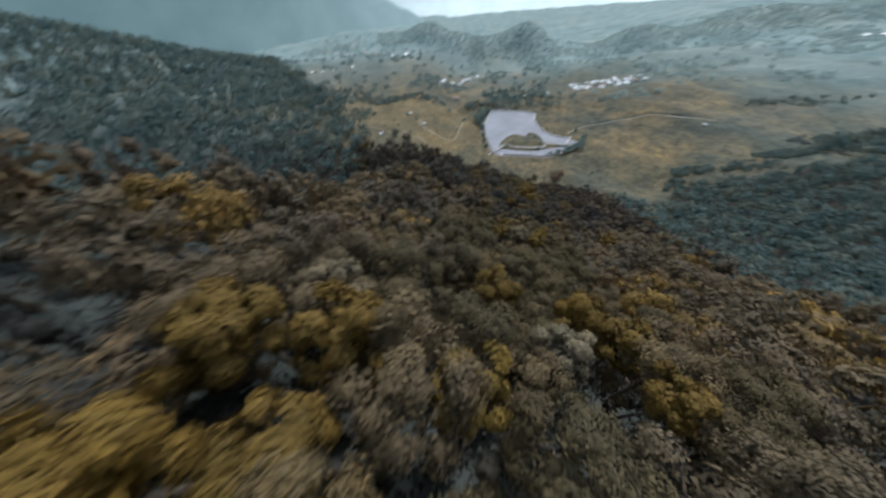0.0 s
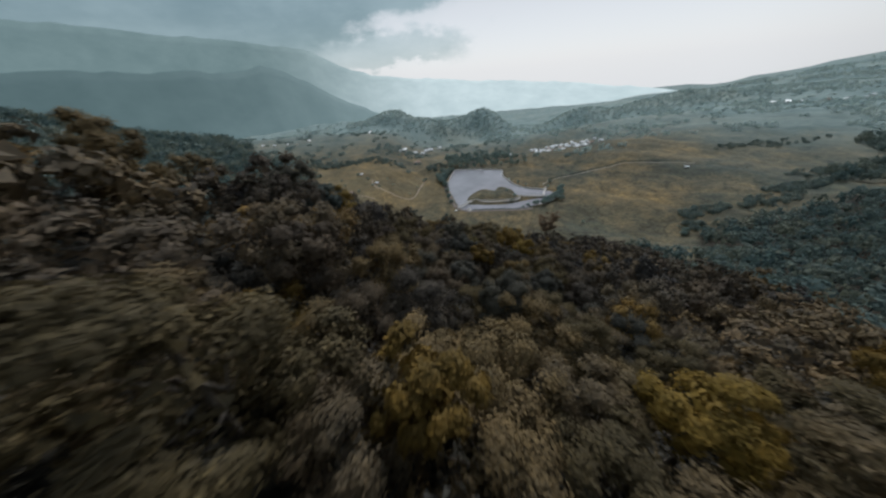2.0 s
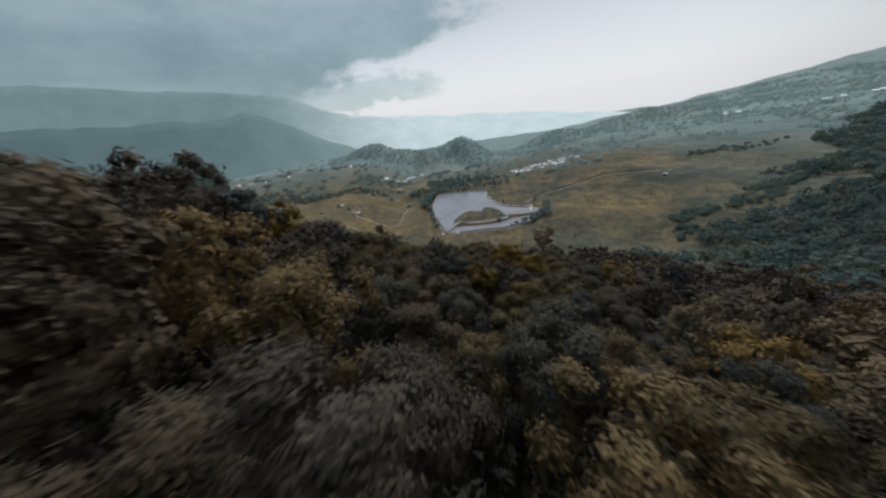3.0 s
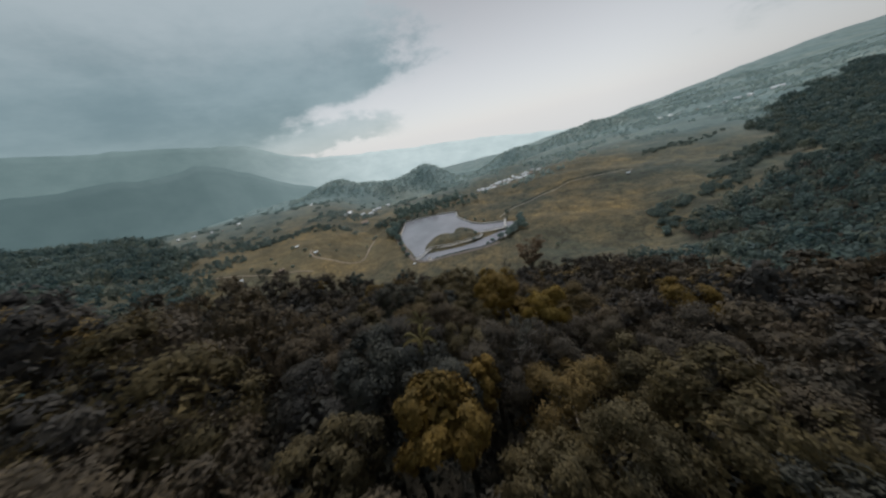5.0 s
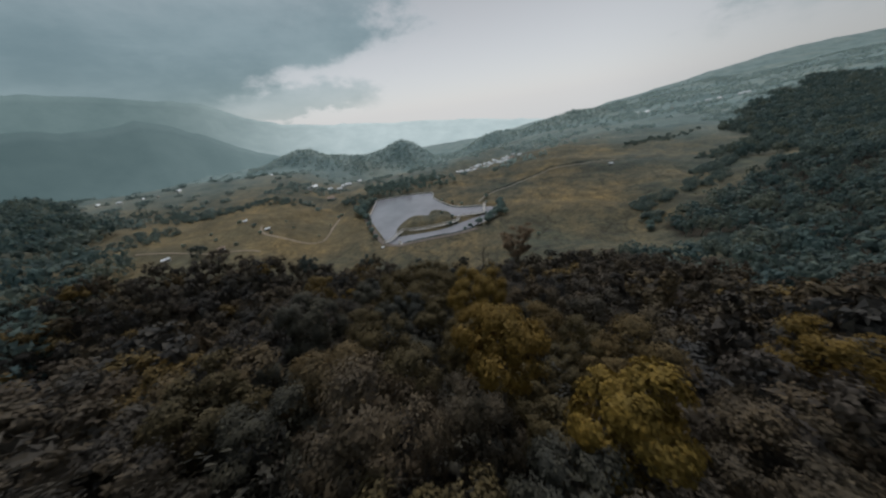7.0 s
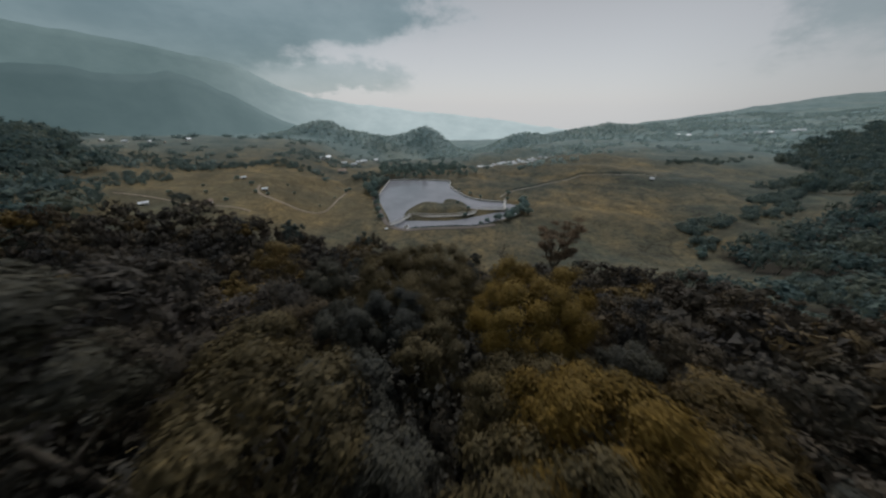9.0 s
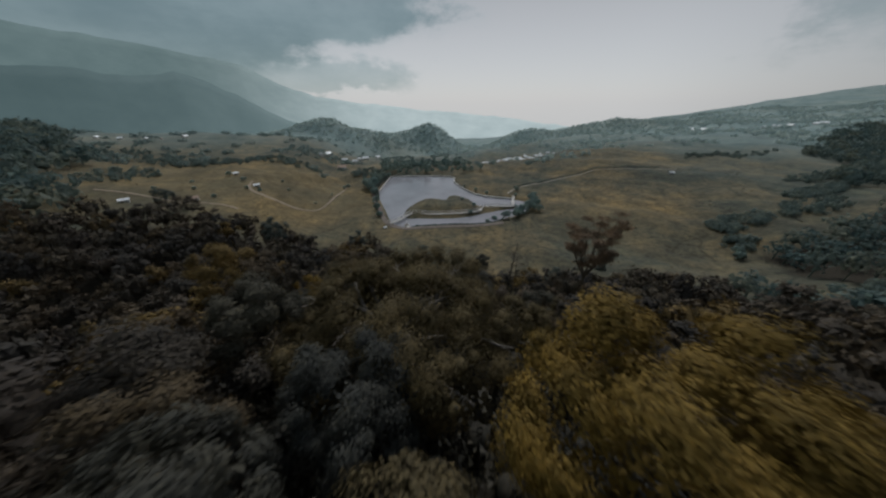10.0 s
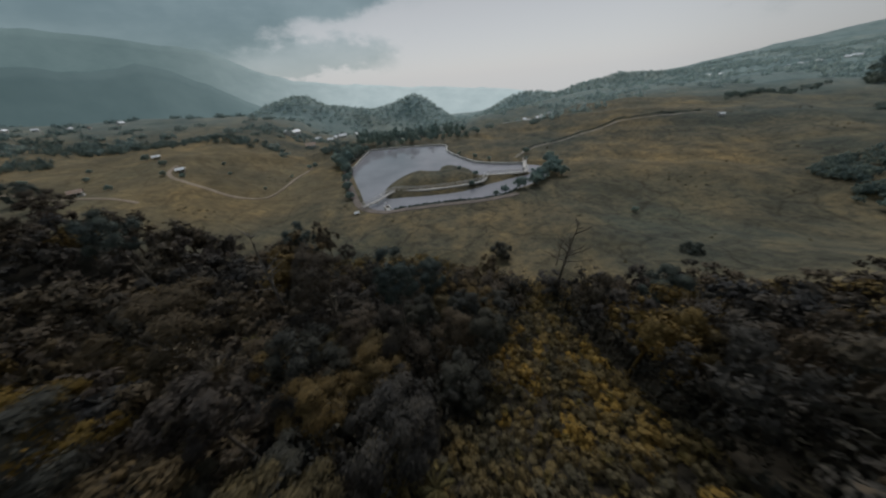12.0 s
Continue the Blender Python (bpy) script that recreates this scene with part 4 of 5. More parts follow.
def sluice():
    root = new("sluice_gate")
    part("abutment", box_mesh("abutment", M_CONCRETE, -0.9, 0, -1.4, 0.5, 3.4, 2.2, 0.05), root)
    part("abutment", box_mesh("abutment", M_CONCRETE, 0.9, 0, -1.4, 0.5, 3.4, 2.2, 0.05), root)
    part("chute", box_mesh("chute", M_PALE, 0, -2.6, -1.0, 1.3, 5.2, 1.15, 0.03), root, "pale concrete spillway chute")
    for x in (-0.62, 0.62):
        part("gate_post", box_mesh("gate_post", M_RAIL, x, 0.6, 0.6, 0.14, 0.14, 1.7, 0.02), root)
    part("lintel", box_mesh("lintel", M_RAIL, 0, 0.6, 2.3, 1.5, 0.2, 0.18, 0.02), root)
    part("gate_leaf", box_mesh("gate_leaf", M_TRACK, 0, 0.6, -0.6, 1.2, 0.08, 1.5, 0.01), root)
    root.matrix_basis = pose(36.3, 159.2, 0.2, 0, 0, 8) @ Matrix.Scale(0.6, 4)
    return tagged(root, "concrete sluice gate and spillway at the lake outlet", "sluice")


sluice()


# ---------------------------------------------------------------- houses and huts
def house(name, w, d, h, roof_mat, label, category="house", pitch=0.35, open_sides=False):
    root = new(name)
    if open_sides:
        for x in (-w / 2 + 0.12, w / 2 - 0.12):
            for y in (-d / 2 + 0.12, d / 2 - 0.12):
                part("post", box_mesh("post", M_BARK, x, y, -0.6, 0.16, 0.16, h + 0.6, 0.02), root)
        part("back_wall", box_mesh("back_wall", M_PALE, 0, d / 2 - 0.12, -0.6, w - 0.5, 0.12, h * 0.8 + 0.6, 0.02), root)
    else:
        part("wall", box_mesh("wall", M_PALE, 0, 0, -0.8, w, d, h + 0.8, 0.04), root)
        part("door", box_mesh("door", M_BARK, -w * 0.15, -d / 2 - 0.02, 0, 0.9, 0.08, min(2.0, h * 0.85), 0.01), root)
        for x in (-w * 0.36, w * 0.2):
            part("window", box_mesh("window", M_DARK, x, -d / 2 - 0.02, h * 0.4, 0.9, 0.07, h * 0.35, 0.01), root, "dark window")
        part("window", box_mesh("window", M_DARK, w / 2 + 0.02, 0, h * 0.4, 0.07, 1.0, h * 0.35, 0.01), root, "dark window")
    bm = bmesh.new()
    o, rise, t = 0.45, d * pitch, 0.1
    x0, x1, y0, y1 = -w / 2 - o, w / 2 + o, -d / 2 - o, d / 2 + o
    low = h - o * pitch * 1.6
    pts = [(x0, y0, low), (x1, y0, low), (x1, 0, h + rise), (x0, 0, h + rise), (x0, y1, low), (x1, y1, low)]
    top = [bm.verts.new((a, b, c + t)) for a, b, c in pts]
    bot = [bm.verts.new(p) for p in pts]
    for q in (top, bot):
        bm.faces.new((q[0], q[1], q[2], q[3]))
        bm.faces.new((q[3], q[2], q[5], q[4]))
    for a, b in ((0, 1), (1, 2), (2, 5), (5, 4), (4, 3), (3, 0)):
        bm.faces.new((top[a], bot[a], bot[b], top[b]))
    if not open_sides:
        for x in (-w / 2, w / 2):
            bm.faces.new([bm.verts.new(p) for p in ((x, -d / 2, h - 0.02), (x, d / 2, h - 0.02), (x, 0, h + rise - 0.02))])
    bmesh.ops.recalc_face_normals(bm, faces=bm.faces[:])
    part("roof", bm_mesh("roof", bm, roof_mat), root, "pale sheet-metal roof" if roof_mat is M_ROOF else "rusty sheet-metal roof")
    return tagged(root, label, category)


place(house("picnic_hut", 2.4, 1.5, 1.5, M_ROOF, "small open hut with a white sheet roof in the meadow", "hut", 0.3, True), -17.0, 190.6, 0.7, turn=12, sink=0.1)
place(house("picnic_hut", 2.2, 1.4, 1.4, M_ROOF, "small open hut with a pale roof beside a meadow tree", "hut", 0.3, True), -28.6, 205.0, 0.7, turn=20, sink=0.1)
place(house("gate_hut", 1.6, 1.0, 1.0, M_ROOF, "small white-roofed hut beside the lake outlet", "hut", 0.3, True), 28.6, 159.0, 0.5, turn=15, sink=0.05)
place(house("meadow_hut", 2.8, 1.8, 1.5, M_ROOF, "small white-roofed hut at the end of the meadow road", "hut", 0.3), 168.5, 167.5, 0.6, turn=-20, sink=0.1)
place(house("farmhouse", 6.4, 4.2, 2.3, M_ROOF_RUST, "low farmhouse with a brownish roof beyond the meadow", "house"), 8.5, 262.0, 0.75, turn=8)
place(house("farmhouse", 4.2, 2.2, 1.8, M_ROOF, "low farmhouse with a pale roof beyond the meadow", "house"), -46.5, 173.5, 0.5, turn=28)
place(house("shed", 3.2, 2.2, 1.7, M_ROOF_RUST, "small shed below the edge of the forest", "shed"), -30.4, 176.0, 0.6, turn=20)

village_a = house("village_house", 7.0, 4.6, 2.6, M_ROOF, "white-roofed village house beyond the meadow")
village_b = house("village_house", 9.5, 5.0, 2.8, M_ROOF, "long white-roofed village house beyond the meadow")
village_c = house("village_house", 6.0, 5.0, 2.6, M_ROOF_RUST, "brown-roofed village house beyond the meadow")
for v in (village_a, village_b, village_c):
    tagged(v, group="village houses")
used = set()


def put_house(x, y, s=1.0):
    i = RNG.choice((0, 0, 1, 1, 2))
    ob = (village_a, village_b, village_c)[i]
    if i in used:
        ob = copy_thing(ob, Matrix())
    used.add(i)
    place(ob, x, y, s, RNG.uniform(-35, 35) + RNG.choice((0, 90)), 0.1)


for i in range(58):
    u = i / 57
    put_house(136 + 62 * u + RNG.uniform(-4, 4), 306 - 6 * u + RNG.uniform(-19, 19) * (1 - 0.6 * u), RNG.uniform(0.36, 0.6))
for i in range(11):
    put_house(430 + i * 13 + RNG.uniform(-5, 5), 330 - i * 5 + RNG.uniform(-6, 6), 0.7)
for i in range(7):
    put_house(-8 + i * 7 + RNG.uniform(-4, 4), 296 + i * 9 + RNG.uniform(-8, 8), 0.6)
for i in range(5):
    put_house(62 + i * 9 + RNG.uniform(-3, 3), 268 + RNG.uniform(-6, 8), 0.45)
for i in range(6):
    put_house(-146 + i * 9.0 + RNG.uniform(-2, 2), 306 + i * 2.1 + RNG.uniform(-7, 7), RNG.uniform(0.25, 0.4))
for i in range(9):
    put_house(-60 - i * 17 + RNG.uniform(-6, 6), 420 + i * 13 + RNG.uniform(-9, 9), 0.7)


# ---------------------------------------------------------------- tracks
def track(name, pts, width, label, mat=M_TRACK, lift=0.09):
    ob = new(name, tri_mesh(name, *ribbon(spline(pts, 10, closed=False), width, 0.3, None, lift), mat))
    return tagged(ob, label, "track", kind="structure")


track("road_meadow", [(13.5, 214), (9.2, 197.3), (5.2, 182), (-0.5, 177.4), (-9.2, 179.2), (-16, 184), (-19.5, 190), (-20.5, 197)], 1.0, "narrow bare-earth track looping through the meadow")
track("road_village", [(88, 182), (101.6, 190), (122, 193), (148, 190), (160, 181), (178, 172)], 0.5, "narrow pale track across the eastern meadow", M_PATH)
track("road_west", [(-60, 184), (-45, 180), (-30, 172), (-16, 168)], 0.7, "narrow bare-earth track along the foot of the forest")


track("bank_shore", [(70, 151.6), (60, 151.9), (50, 154.2), (41, 155.8), (34.6, 157.0), (29.6, 163.4), (27.9, 178), (26.6, 194), (26.8, 205), (31, 218), (34.8, 229)], 1.7, "bare earth bank along the lake shore", M_EARTH, 0.12)


def hedge(name, pts, seed, label, h=0.9, step=0.7):
    """A line of low dark bushes."""
    line = spline(pts, 30, closed=False)
    rng, chunks = np.random.default_rng(seed), []
    z = height(line[:, 0], line[:, 1])
    for (x, y), q in zip(line, z):
        r = h * rng.uniform(0.5, 1.0)
        u = unit(rng.normal(size=(26, 3)) + [0, 0, 0.5])
        c = np.array([x + rng.normal(0, 0.3), y + rng.normal(0, 0.3), q + r * 0.5])
        chunks.append((ICO1[0] * r * rng.uniform(0.55, 0.85, (len(ICO1[0]), 1)) + c, ICO1[1]))
        chunks.append(leaf_blades(rng, c + u * r * 0.9, u + rng.normal(0, 0.5, u.shape), 0.35))
    return tagged(new(name, tri_mesh(name, *join(chunks), M_HEDGE)), label, "hedge", kind="stuff")


hedge("hedge", [(96, 190), (110, 193), (123, 194.6), (140, 193.5), (151, 191), (163, 183), (172, 177)], 71, "low hedge along the meadow road", 0.4)
hedge("hedge", [(72, 155.4), (66, 153.4), (60, 153.4), (54, 155.2), (48, 156.2), (43, 157.2), (38, 157.6)], 72, "dark reeds and bushes along the southern lake bank", 0.34)
hedge("hedge", [(28, 196), (27, 206), (30, 216), (34, 226)], 73, "dark bushes along the western lake bank", 1.6)

# ---------------------------------------------------------------- single bushes and trees in the meadow
bush_kinds = [tree_thing("meadow_tree", 200 + i, 1.5, 1.25, 2.9, M_LEAF_HAZE_SHORE, "small round tree standing in the meadow, tinted blue-green for haze", clumps=20, leaves=80, leaf=0.27) for i in range(3)]
for b in bush_kinds:
    tagged(b, group="meadow trees")
bush_used = set()


def put_bush(x, y, s=1.0):
    i = RNG.randrange(3)
    ob = bush_kinds[i]
    if i in bush_used:
        ob = copy_thing(ob, Matrix())
    bush_used.add(i)
    place(ob, x, y, s, tip=3)


for x, y, s in ((79.5, 157.0, 1.5), (77.0, 154.6, 1.3), (73.0, 155.4, 1.3), (82.6, 159, 1.6), (86.6, 160.4, 1.7), (90, 163, 1.6), (92.6, 167, 1.5), (93.8, 171, 1.2), (97, 174, 1.0), (88.5, 157.5, 1.3), (69.5, 157.4, 0.85), (66.0, 156.0, 0.7), (62.0, 163.6, 0.7), (65.0, 167.5, 0.7), (63, 176, 0.5),
                (27.0, 199, 1.5), (25.5, 205, 1.8), (24, 210, 2.0), (27.5, 213, 1.9), (30, 220, 1.8), (27, 186, 1.2), (27, 178, 1.1), (27.4, 170, 0.9), (33, 226, 1.7), (24, 217, 1.7), (28, 226, 1.8), (36.5, 230.5, 1.1), (78, 184, 0.6), (75, 190, 0.65), (72, 199, 0.5), (90, 178, 0.5), (94, 184, 0.9),
                (87, 132.3, 0.5), (115.5, 109.5, 0.9), (117.5, 111, 1.0), (-23, 196, 0.7), (-30.5, 203.6, 0.8), (-15, 186, 0.5), (-19, 186.5, 0.55), (12.6, 212, 0.7), (14.2, 216, 0.75), (-36, 188, 0.5), (-26, 178, 0.55),
                (-12, 205, 0.4), (3, 186, 0.35), (8, 200, 0.4), (-46, 186, 0.6), (-40, 196, 0.5), (-8, 196, 0.4)):
    put_bush(x, y, s)

scrub = []
for cx, cy, rx, ry, n in ((133, 121, 11, 4.5, 70), (188, 128, 20, 4, 110), (160, 118, 14, 5, 60), (122, 113, 5, 3, 25), (-66, 205, 10, 14, 60), (-55, 235, 22, 10, 110), (-20, 243, 20, 8, 80), (24, 240, 9, 8, 50), (225, 140, 30, 6, 90), (100, 86, 6, 5, 40), (-92, 250, 26, 14, 90), (250, 190, 40, 8, 80)):
    for _ in range(n):
        a, q = RNG.uniform(0, 6.28), math.sqrt(RNG.random())
        scrub.append((cx + rx * q * math.cos(a), cy + ry * q * math.sin(a)))
woodland("scrub", "patches of scrub and small trees in the meadow, tinted blue-green for haze", scrub, M_LEAF_HAZE_SCRUB, 46, 1.15, 0.95, 2.1, 7, 20, 0.36, spread=0.38, category="shrubs")

pine_kinds = []
for i in range(3):
    t = tree_thing("shore_tree", 230 + i, 2.9, 3.2, 7.2, M_LEAF_HAZE_SHORE, "tall tree behind the lake, tinted blue-green for haze", clumps=26, leaves=90, leaf=0.36)
    pine_kinds.append(tagged(t, group="trees behind the lake"))
shore_spots = scatter(900, 34, 96, 229, 300, 4.0, lambda x, y: y > 236 - 0.32 * (x - 38) and (y < 247 - 0.2 * (x - 38) or RNG.random() < 0.34), 31)[:90]
for k, (x, y) in enumerate(shore_spots):
    ob = pine_kinds[k % 3]
    place(copy_thing(ob, Matrix()) if k > 2 else ob, x, y, RNG.uniform(0.35, 0.7) if RNG.random() < 0.7 else RNG.uniform(0.75, 1.05), tip=4)

# scattered far trees on the meadow, the knolls and the ridges
def far_wood_zone(x, y):
    if 125 < x < 205 and 268 < y < 345 or (20 < x < 95 and y < 262):
        return False
    crest = float(bell(x, y, 133, 527, 34, 50) + bell(x, y, -14, 525, 60, 36) + bell(x, y, 60, 525, 40, 30) + bell(x, y, 290, 495, 50, 34) + bell(x, y, 385, 490, 50, 30) + bell(x, y, 480, 475, 60, 36) + 0.8 * bell(x, y, 600, 450, 90, 40))
    if y < 225 and (x < 330 or y < 150 + 0.06 * (x - 330)):
        return False
    patchy = float(waves(np.array(x), np.array(y), 33, 3)) > (0.42 if x < 320 else 0.12)
    return RNG.random() < 0.03 + 0.95 * (crest > 0.3) + 0.75 * patchy


far_spots = scatter(80000, -260, 1100, 120, 660, 6.0, far_wood_zone, 33)
valley = lambda p: p[0] < 130 and p[1] < 430
woodland("distant_trees", "trees scattered over the far knolls, tinted pale blue-green for haze", [p for p in far_spots if not valley(p)], M_LEAF_HAZE_FAR, 64, 3.3, 1.4, 2.4, 5, 8, 1.6, spread=0.42)
woodland("valley_trees", "groves scattered over the valley beyond the meadow, tinted blue-green for haze", list(filter(valley, far_spots)), M_LEAF_HAZE_MID, 70, 3.4, 1.3, 2.1, 7, 10, 1.1, spread=0.4)


# ---------------------------------------------------------------- dead trees, fronds, undergrowth
def dead_tree(seed, H, label, mat=M_DEADWOOD, spread=0.35, limbs=11, thin=1.0):
    rng = np.random.default_rng(seed)
    root = new("dead_tree")
    bend = rng.normal(0, 0.04 * H, 2)

    def stem(t):
        return np.array([bend[0] * t * t, bend[1] * t * t, -0.6 + (H + 0.6) * t])
    ts = np.linspace(0, 1, 7)
    part("trunk", tri_mesh("trunk", *tube([stem(t) for t in ts], np.linspace(0.022 * H * thin, 0.03, 7), 7), mat, True), root)
    for i in range(limbs):
        t = rng.uniform(0.4, 0.97)
        p, a = stem(t), i * 2.4 + rng.uniform(0, 0.8)
        d = np.array([np.cos(a), np.sin(a), rng.uniform(0.25, 0.9)])
        ln = H * spread * (1.25 - t) * rng.uniform(0.7, 1.2)
        q1, q2 = p + d * ln * 0.5 + [0, 0, 0.06 * ln], p + d * ln + [0, 0, 0.2 * ln]
        chunks = [tube([p, q1, q2], [0.008 * H * thin, 0.005 * H * thin, 0.01], 5)]
        for j in range(9):
            s = p + (q2 - p) * rng.uniform(0.35, 0.95)
            e = s + unit(d + rng.normal(0, 0.7, 3)) * ln * rng.uniform(0.25, 0.5)
            chunks.append(tube([s, (s + e) / 2 + rng.normal(0, 0.03, 3), e], [0.02 * thin, 0.014 * thin, 0.005], 4))
        part("limb", tri_mesh("limb", *join(chunks), mat, True), root)
    return tagged(root, label, "tree")


def open_tree(seed, H, R, label):
    """Forking limbs that rise to a flat umbrella of sparse leaf pads."""
    rng = np.random.default_rng(seed)
    root = new("umbrella_tree")
    fork = np.array([0.25, 0.1, H * 0.52])
    part("trunk", tri_mesh("trunk", *tube([(0, 0, -0.8), (0.1, 0, H * 0.25), fork], [0.3, 0.23, 0.18], 8), M_BARK, True), root)
    pads = []
    for i in range(8):
        a = i * 0.785 + rng.uniform(-0.25, 0.25)
        out = np.array([np.cos(a), np.sin(a), 0])
        tip = fork + out * R * rng.uniform(0.3, 0.75) + [0, 0, H * rng.uniform(0.32, 0.44)]
        mid = fork + (tip - fork) * 0.5 + [0, 0, -0.06 * H] + rng.normal(0, 0.15, 3)
        chunks = [tube([fork, mid, tip], [0.13, 0.085, 0.03], 6)]
        for j in range(6):
            s0 = mid + (tip - mid) * rng.uniform(0.0, 0.95)
            e = s0 + unit(out + rng.normal(0, 0.55, 3)) * R * rng.uniform(0.2, 0.4) + [0, 0, 0.1 * H * rng.uniform(0.3, 1)]
            chunks.append(tube([s0, (s0 + e) / 2 + rng.normal(0, 0.05, 3), e], [0.045, 0.03, 0.01], 4))
            pads.append(e)
        pads.append(tip)
        part("limb", tri_mesh("limb", *join(chunks), M_BARK, True), root)
    chunks = []
    for c in pads:
        n = 380
        u = unit(rng.normal(size=(n, 3)))
        P = c + u * rng.uniform(0.3, 1.0, (n, 1)) * np.array([1.0, 1.0, 0.26]) * rng.uniform(0.7, 1.1)
        chunks.append(leaf_blades(rng, P, u * 0.4 + [0, 0, 1] + rng.normal(0, 0.4, (n, 3)), 0.13))
    part("crown", tri_mesh("crown", *join(chunks), M_LEAF_RUSSET), root)
    return tagged(root, label, "tree")


def place_top(ob, x, y, turn=0):
    return place(ob, x, y, 1.0, turn, 0.1)


place_top(dead_tree(301, 11.4, "bare dark dead tree at the foot of the slope", M_BARK, 0.26, 16), 52.0, 115.2)
place_top(dead_tree(302, 5.0, "bare grey dead tree at the meadow edge", M_BARK), 57.6, 121.5)
place_top(dead_tree(303, 8.6, "bleached leafless tree among the forest crowns", spread=0.2, limbs=15, thin=0.42), 23.4, 58.8)
place_top(dead_tree(304, 8.0, "bleached leafless tree among the forest crowns", spread=0.22, limbs=15, thin=0.4), 24.4, 59.6)
place_top(dead_tree(305, 15.2, "bleached leafless tree above the forest edge", spread=0.2, limbs=12, thin=0.7), 19.8, 123.6)
place_top(dead_tree(306, 6.4, "thin bare tree standing above the eastern forest edge", M_BARK), 55.0, 104.0)


place_top(open_tree(311, 15.0, 3.1, "tall umbrella-crowned tree with bare forking limbs"), 48.9, 95.6)


def frond_plant(name, seed, n, length, rise, label, category, stem=0.0):
    """Arching feathered fronds, each with a rib and rows of leaflets."""
    rng = np.random.default_rng(seed)
    root = new(name)
    if stem:
        part("stem", tri_mesh("stem", *tube([(0, 0, -0.6), (0.1, 0, stem * 0.5), (0, 0, stem)], [0.11, 0.09, 0.08], 6), M_BARK, True), root)
    for i in range(n):
        a = i * 6.283 / n + rng.uniform(-0.25, 0.25)
        L, up = length * rng.uniform(0.8, 1.15), rise * rng.uniform(0.7, 1.2)
        t = np.linspace(0, 1, 9)
        rib = np.stack([np.cos(a) * L * t, np.sin(a) * L * t, stem + up * np.sin(t * 2.2) * L * 0.6 - 0.3 * L * t ** 3], 1)
        chunks = [tube(rib, np.linspace(0.03, 0.008, 9), 4)]
        side = np.array([-np.sin(a), np.cos(a), 0])
        for s in np.linspace(0.1, 1, 22):
            c = np.array([np.interp(s, t, rib[:, k]) for k in range(3)])
            w = 0.17 * length * np.sin(0.25 + 2.7 * s) ** 0.8 * 0.55 + 0.05
            out = np.array([np.cos(a), np.sin(a), 0])
            for sgn in (1, -1):
                tip = c + side * sgn * w + out * w * 0.45 - [0, 0, w * 0.3]
                b1, b2 = c - out * 0.035, c + out * 0.035
                mid = (c + tip) / 2 + [0, 0, 0.03]
                chunks.append((np.array([b1, mid - out * 0.03, tip, mid + out * 0.03]), np.array([[0, 1, 2], [0, 2, 3]])))
        part("frond", tri_mesh("frond", *join(chunks), M_FERN), root)
    return tagged(root, label, category)


def put_frond(ob, x, y, turn):
    place(ob, x, y, 1.0, turn, 0.1)


put_frond(frond_plant("tree_fern", 401, 6, 0.8, 0.9, "yellow-green tree fern with long arching fronds", "fern", 44.6 - ground_at(19.2, 61.6) - 0.5), 19.2, 61.6, 30)
put_frond(frond_plant("tree_fern", 402, 6, 0.75, 0.9, "yellow-green tree fern with long arching fronds", "fern", 46.4 - ground_at(18.9, 58.3) - 0.5), 18.9, 58.3, 80)
put_frond(frond_plant("tree_fern", 403, 8, 1.5, 0.9, "yellow-green tree fern at the edge of the clearing", "fern", 3.2), 32.8, 115.8, 10)
for k, (x, y) in enumerate(((31.0, 101.6), (31.8, 103.0), (32.4, 100.4), (18.5, 118.0))):
    put_frond(frond_plant("tree_fern", 410 + k, 8, 0.95, 1.0, "low yellow-green fern beside the clearing", "fern", 1.4 if k < 3 else 5.0), x, y, 40 * k)


def broad_leaves(name, places, seed, label, mat, size=0.8, per=9):
    """Stemless plants with large paddle-shaped leaves."""
    rng, chunks = np.random.default_rng(seed), []
    xy = np.array(places)
    for (x, y), z in zip(places, height(xy[:, 0], xy[:, 1])):
        lift = rng.uniform(0.3, 1.0)
        for i in range(per):
            a, L = rng.uniform(0, 6.28), size * rng.uniform(0.7, 1.4)
            o = np.array([np.cos(a), np.sin(a), 0])
            s = np.array([-np.sin(a), np.cos(a), 0])
            b = np.array([x, y, z + lift * 0.3])
            p1, p2, p3 = b + o * L * 0.35 + [0, 0, lift + 0.3 * L], b + o * L * 0.8 + [0, 0, lift + 0.35 * L], b + o * L * 1.2 + [0, 0, lift + 0.05 * L]
            w = L * 0.17
            V = np.array([b, b + s * 0.02, p1 + s * w, p1 - s * w, p2 + s * w * 1.1, p2 - s * w * 1.1, p3, p1 - [0, 0, 0.05], p2 - [0, 0, 0.06]])
            chunks.append((V, np.array([[0, 1, 7], [7, 2, 4], [7, 4, 8], [7, 8, 5], [7, 5, 3], [8, 4, 6], [8, 6, 5], [0, 7, 3]])))
    return tagged(new(name, tri_mesh(name, *join(chunks), mat)), label, "undergrowth", kind="stuff")


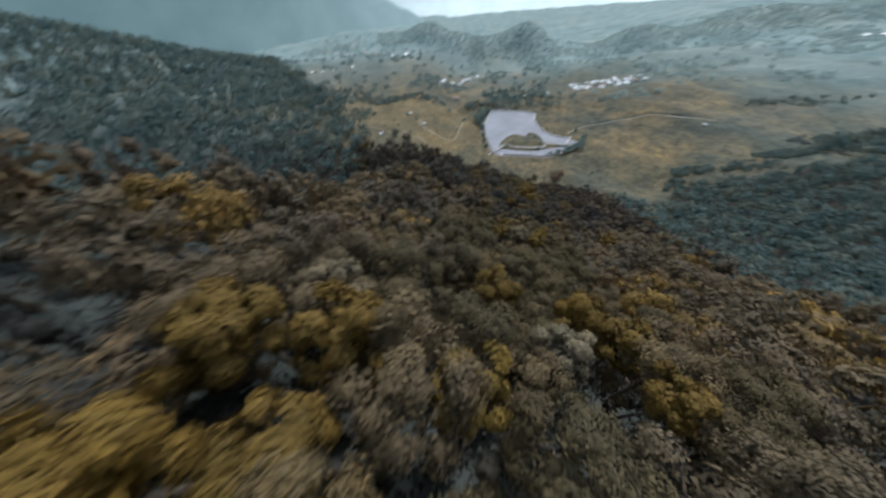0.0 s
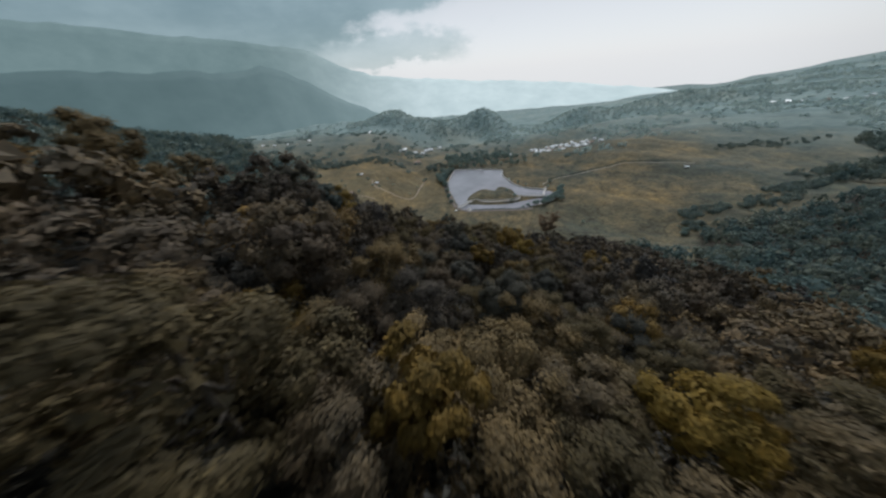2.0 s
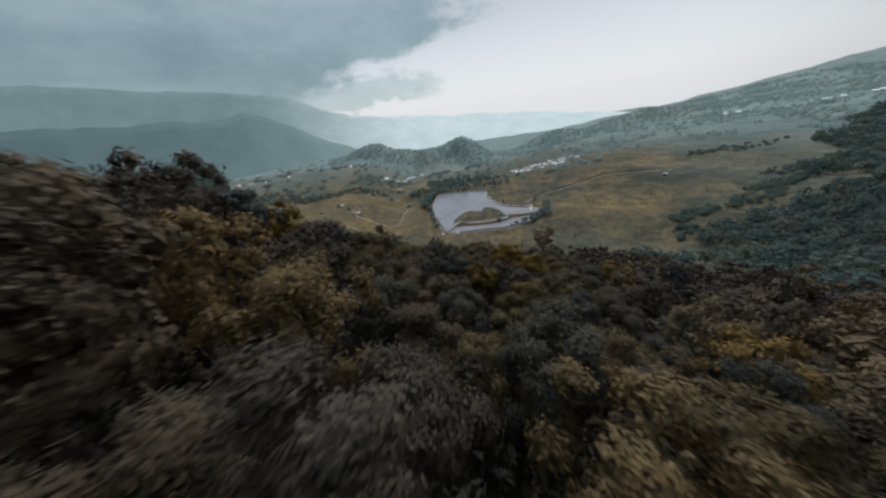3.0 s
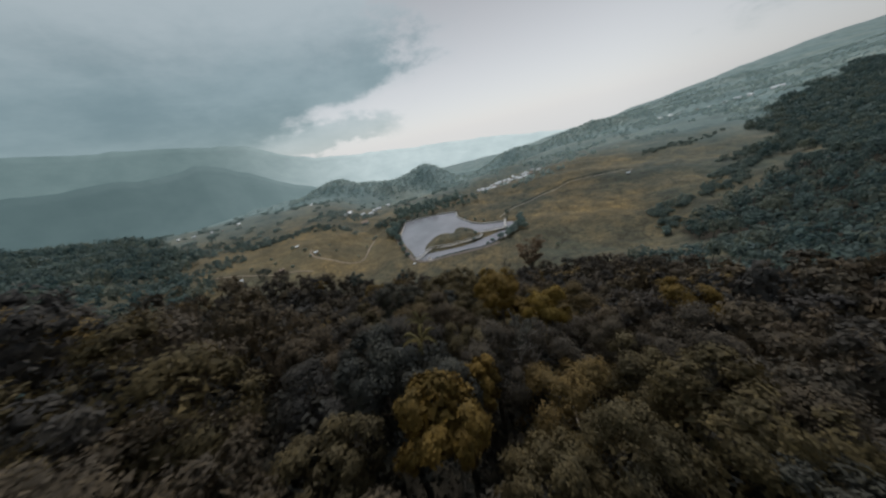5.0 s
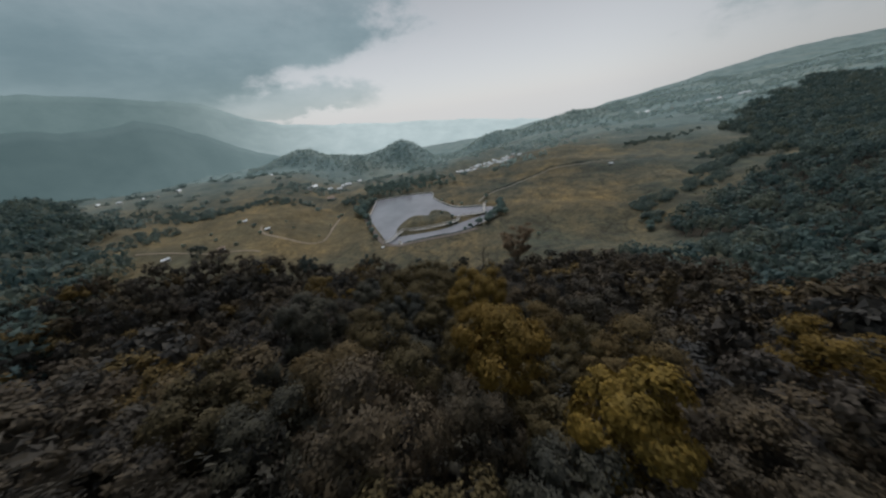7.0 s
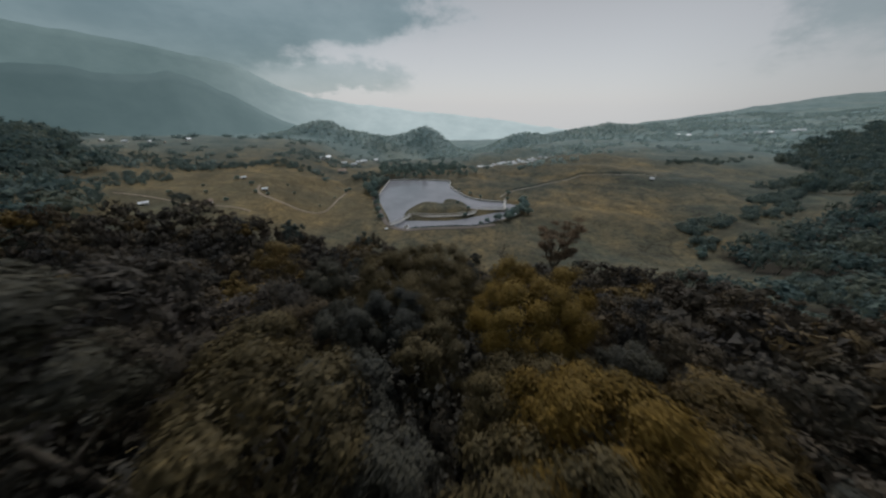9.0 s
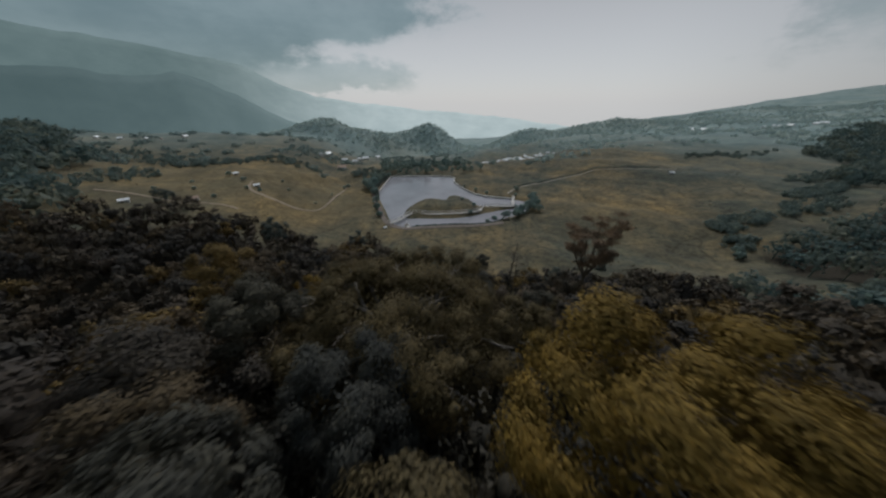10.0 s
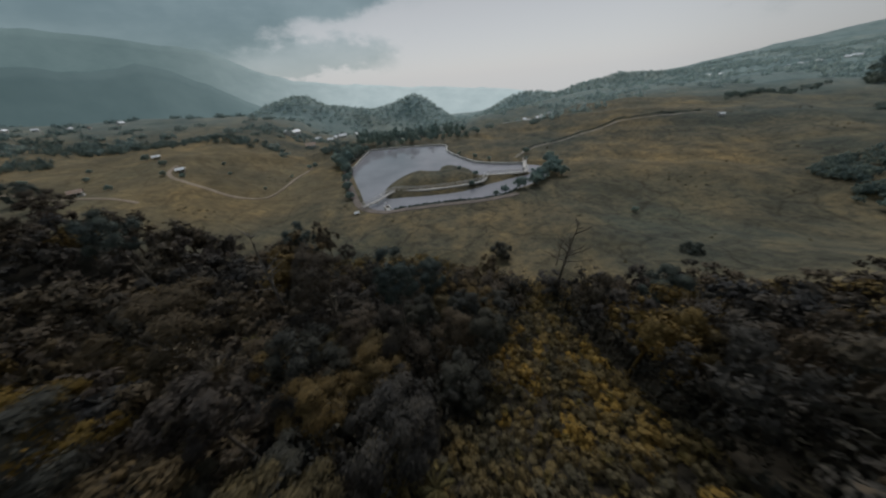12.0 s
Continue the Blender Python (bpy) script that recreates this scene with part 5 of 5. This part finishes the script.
broad_leaves("broad_leaf_undergrowth", scatter(2600, 26, 60, 93, 120, 0.9, lambda x, y: clearing(x, y) and RNG.random() < 0.3, 41), 42, "ochre-green broad-leaved undergrowth filling the clearing", M_FROND, 0.2, 15)
broad_leaves("broad_leaf_undergrowth", [(31.2 + RNG.uniform(-1.3, 1.3), 102.3 + RNG.uniform(-1.6, 1.6)) for _ in range(16)], 48, "yellowish plants with long drooping leaves beside the clearing", M_FROND, 0.75, 9)
broad_leaves("broad_leaf_undergrowth", [(30 + RNG.uniform(-1.2, 1.2), 61 + RNG.uniform(-2.5, 2.5)) for _ in range(30)], 43, "green broad-leaved undergrowth in a forest gap", M_FERN, 0.8)
gap_bushes = scatter(12000, 26, 62, 92, 120, 0.82, clearing, 49)
woodland("clearing_shrubs", "ochre and olive bushes crowding the clearing", gap_bushes, foliage("ochre_shrub_leaves", [(0, (0.098, 0.088, 0.058)), (0.4, (0.138, 0.11, 0.058)), (0.75, (0.2, 0.143, 0.054)), (1, (0.31, 0.2, 0.046))], patch=1), 50, 0.72, 0.6, 1.25, 9, 55, 0.13, spread=0.34, category="shrubs")
shrubs = scatter(12000, 14, 76, 100, 146, 1.0, lambda x, y: -5 < y - float(np.interp(x, EDGE_X, EDGE_Y)) < 5 + 3 * math.sin(x / 5), 44)
woodland("shrub_thicket", "brown and ochre shrubs at the foot of the forest", shrubs, foliage("shrub_leaves", [(0, (0.15, 0.115, 0.06)), (0.5, (0.21, 0.15, 0.055)), (1, (0.12, 0.105, 0.07))], patch=1), 45, 0.75, 0.6, 1.25, 7, 40, 0.2, spread=0.4, category="shrubs")

# tussocks and low dark shrubs dotted over the meadow
open_ground = scatter(3600, -60, 190, 100, 200, 1.0, lambda x, y: wood_cover(x, y) < 0.3 and float(signed(x, y, SHORE)) < -4 and RNG.random() < 0.02 + 0.8 * (float(waves(np.array(x), np.array(y), 8, 2)) > 0.55), 55)
woodland("meadow_tussocks", "olive-brown grass tussocks and low shrubs dotted over the meadow", open_ground, foliage("tussock_leaves", [(0, (0.06, 0.062, 0.044)), (0.5, (0.09, 0.078, 0.046)), (1, (0.12, 0.095, 0.05))], patch=1), 56, 0.36, 0.2, 0.32, 4, 9, 0.2, variants=6, spread=0.5, category="undergrowth", core=0.4)
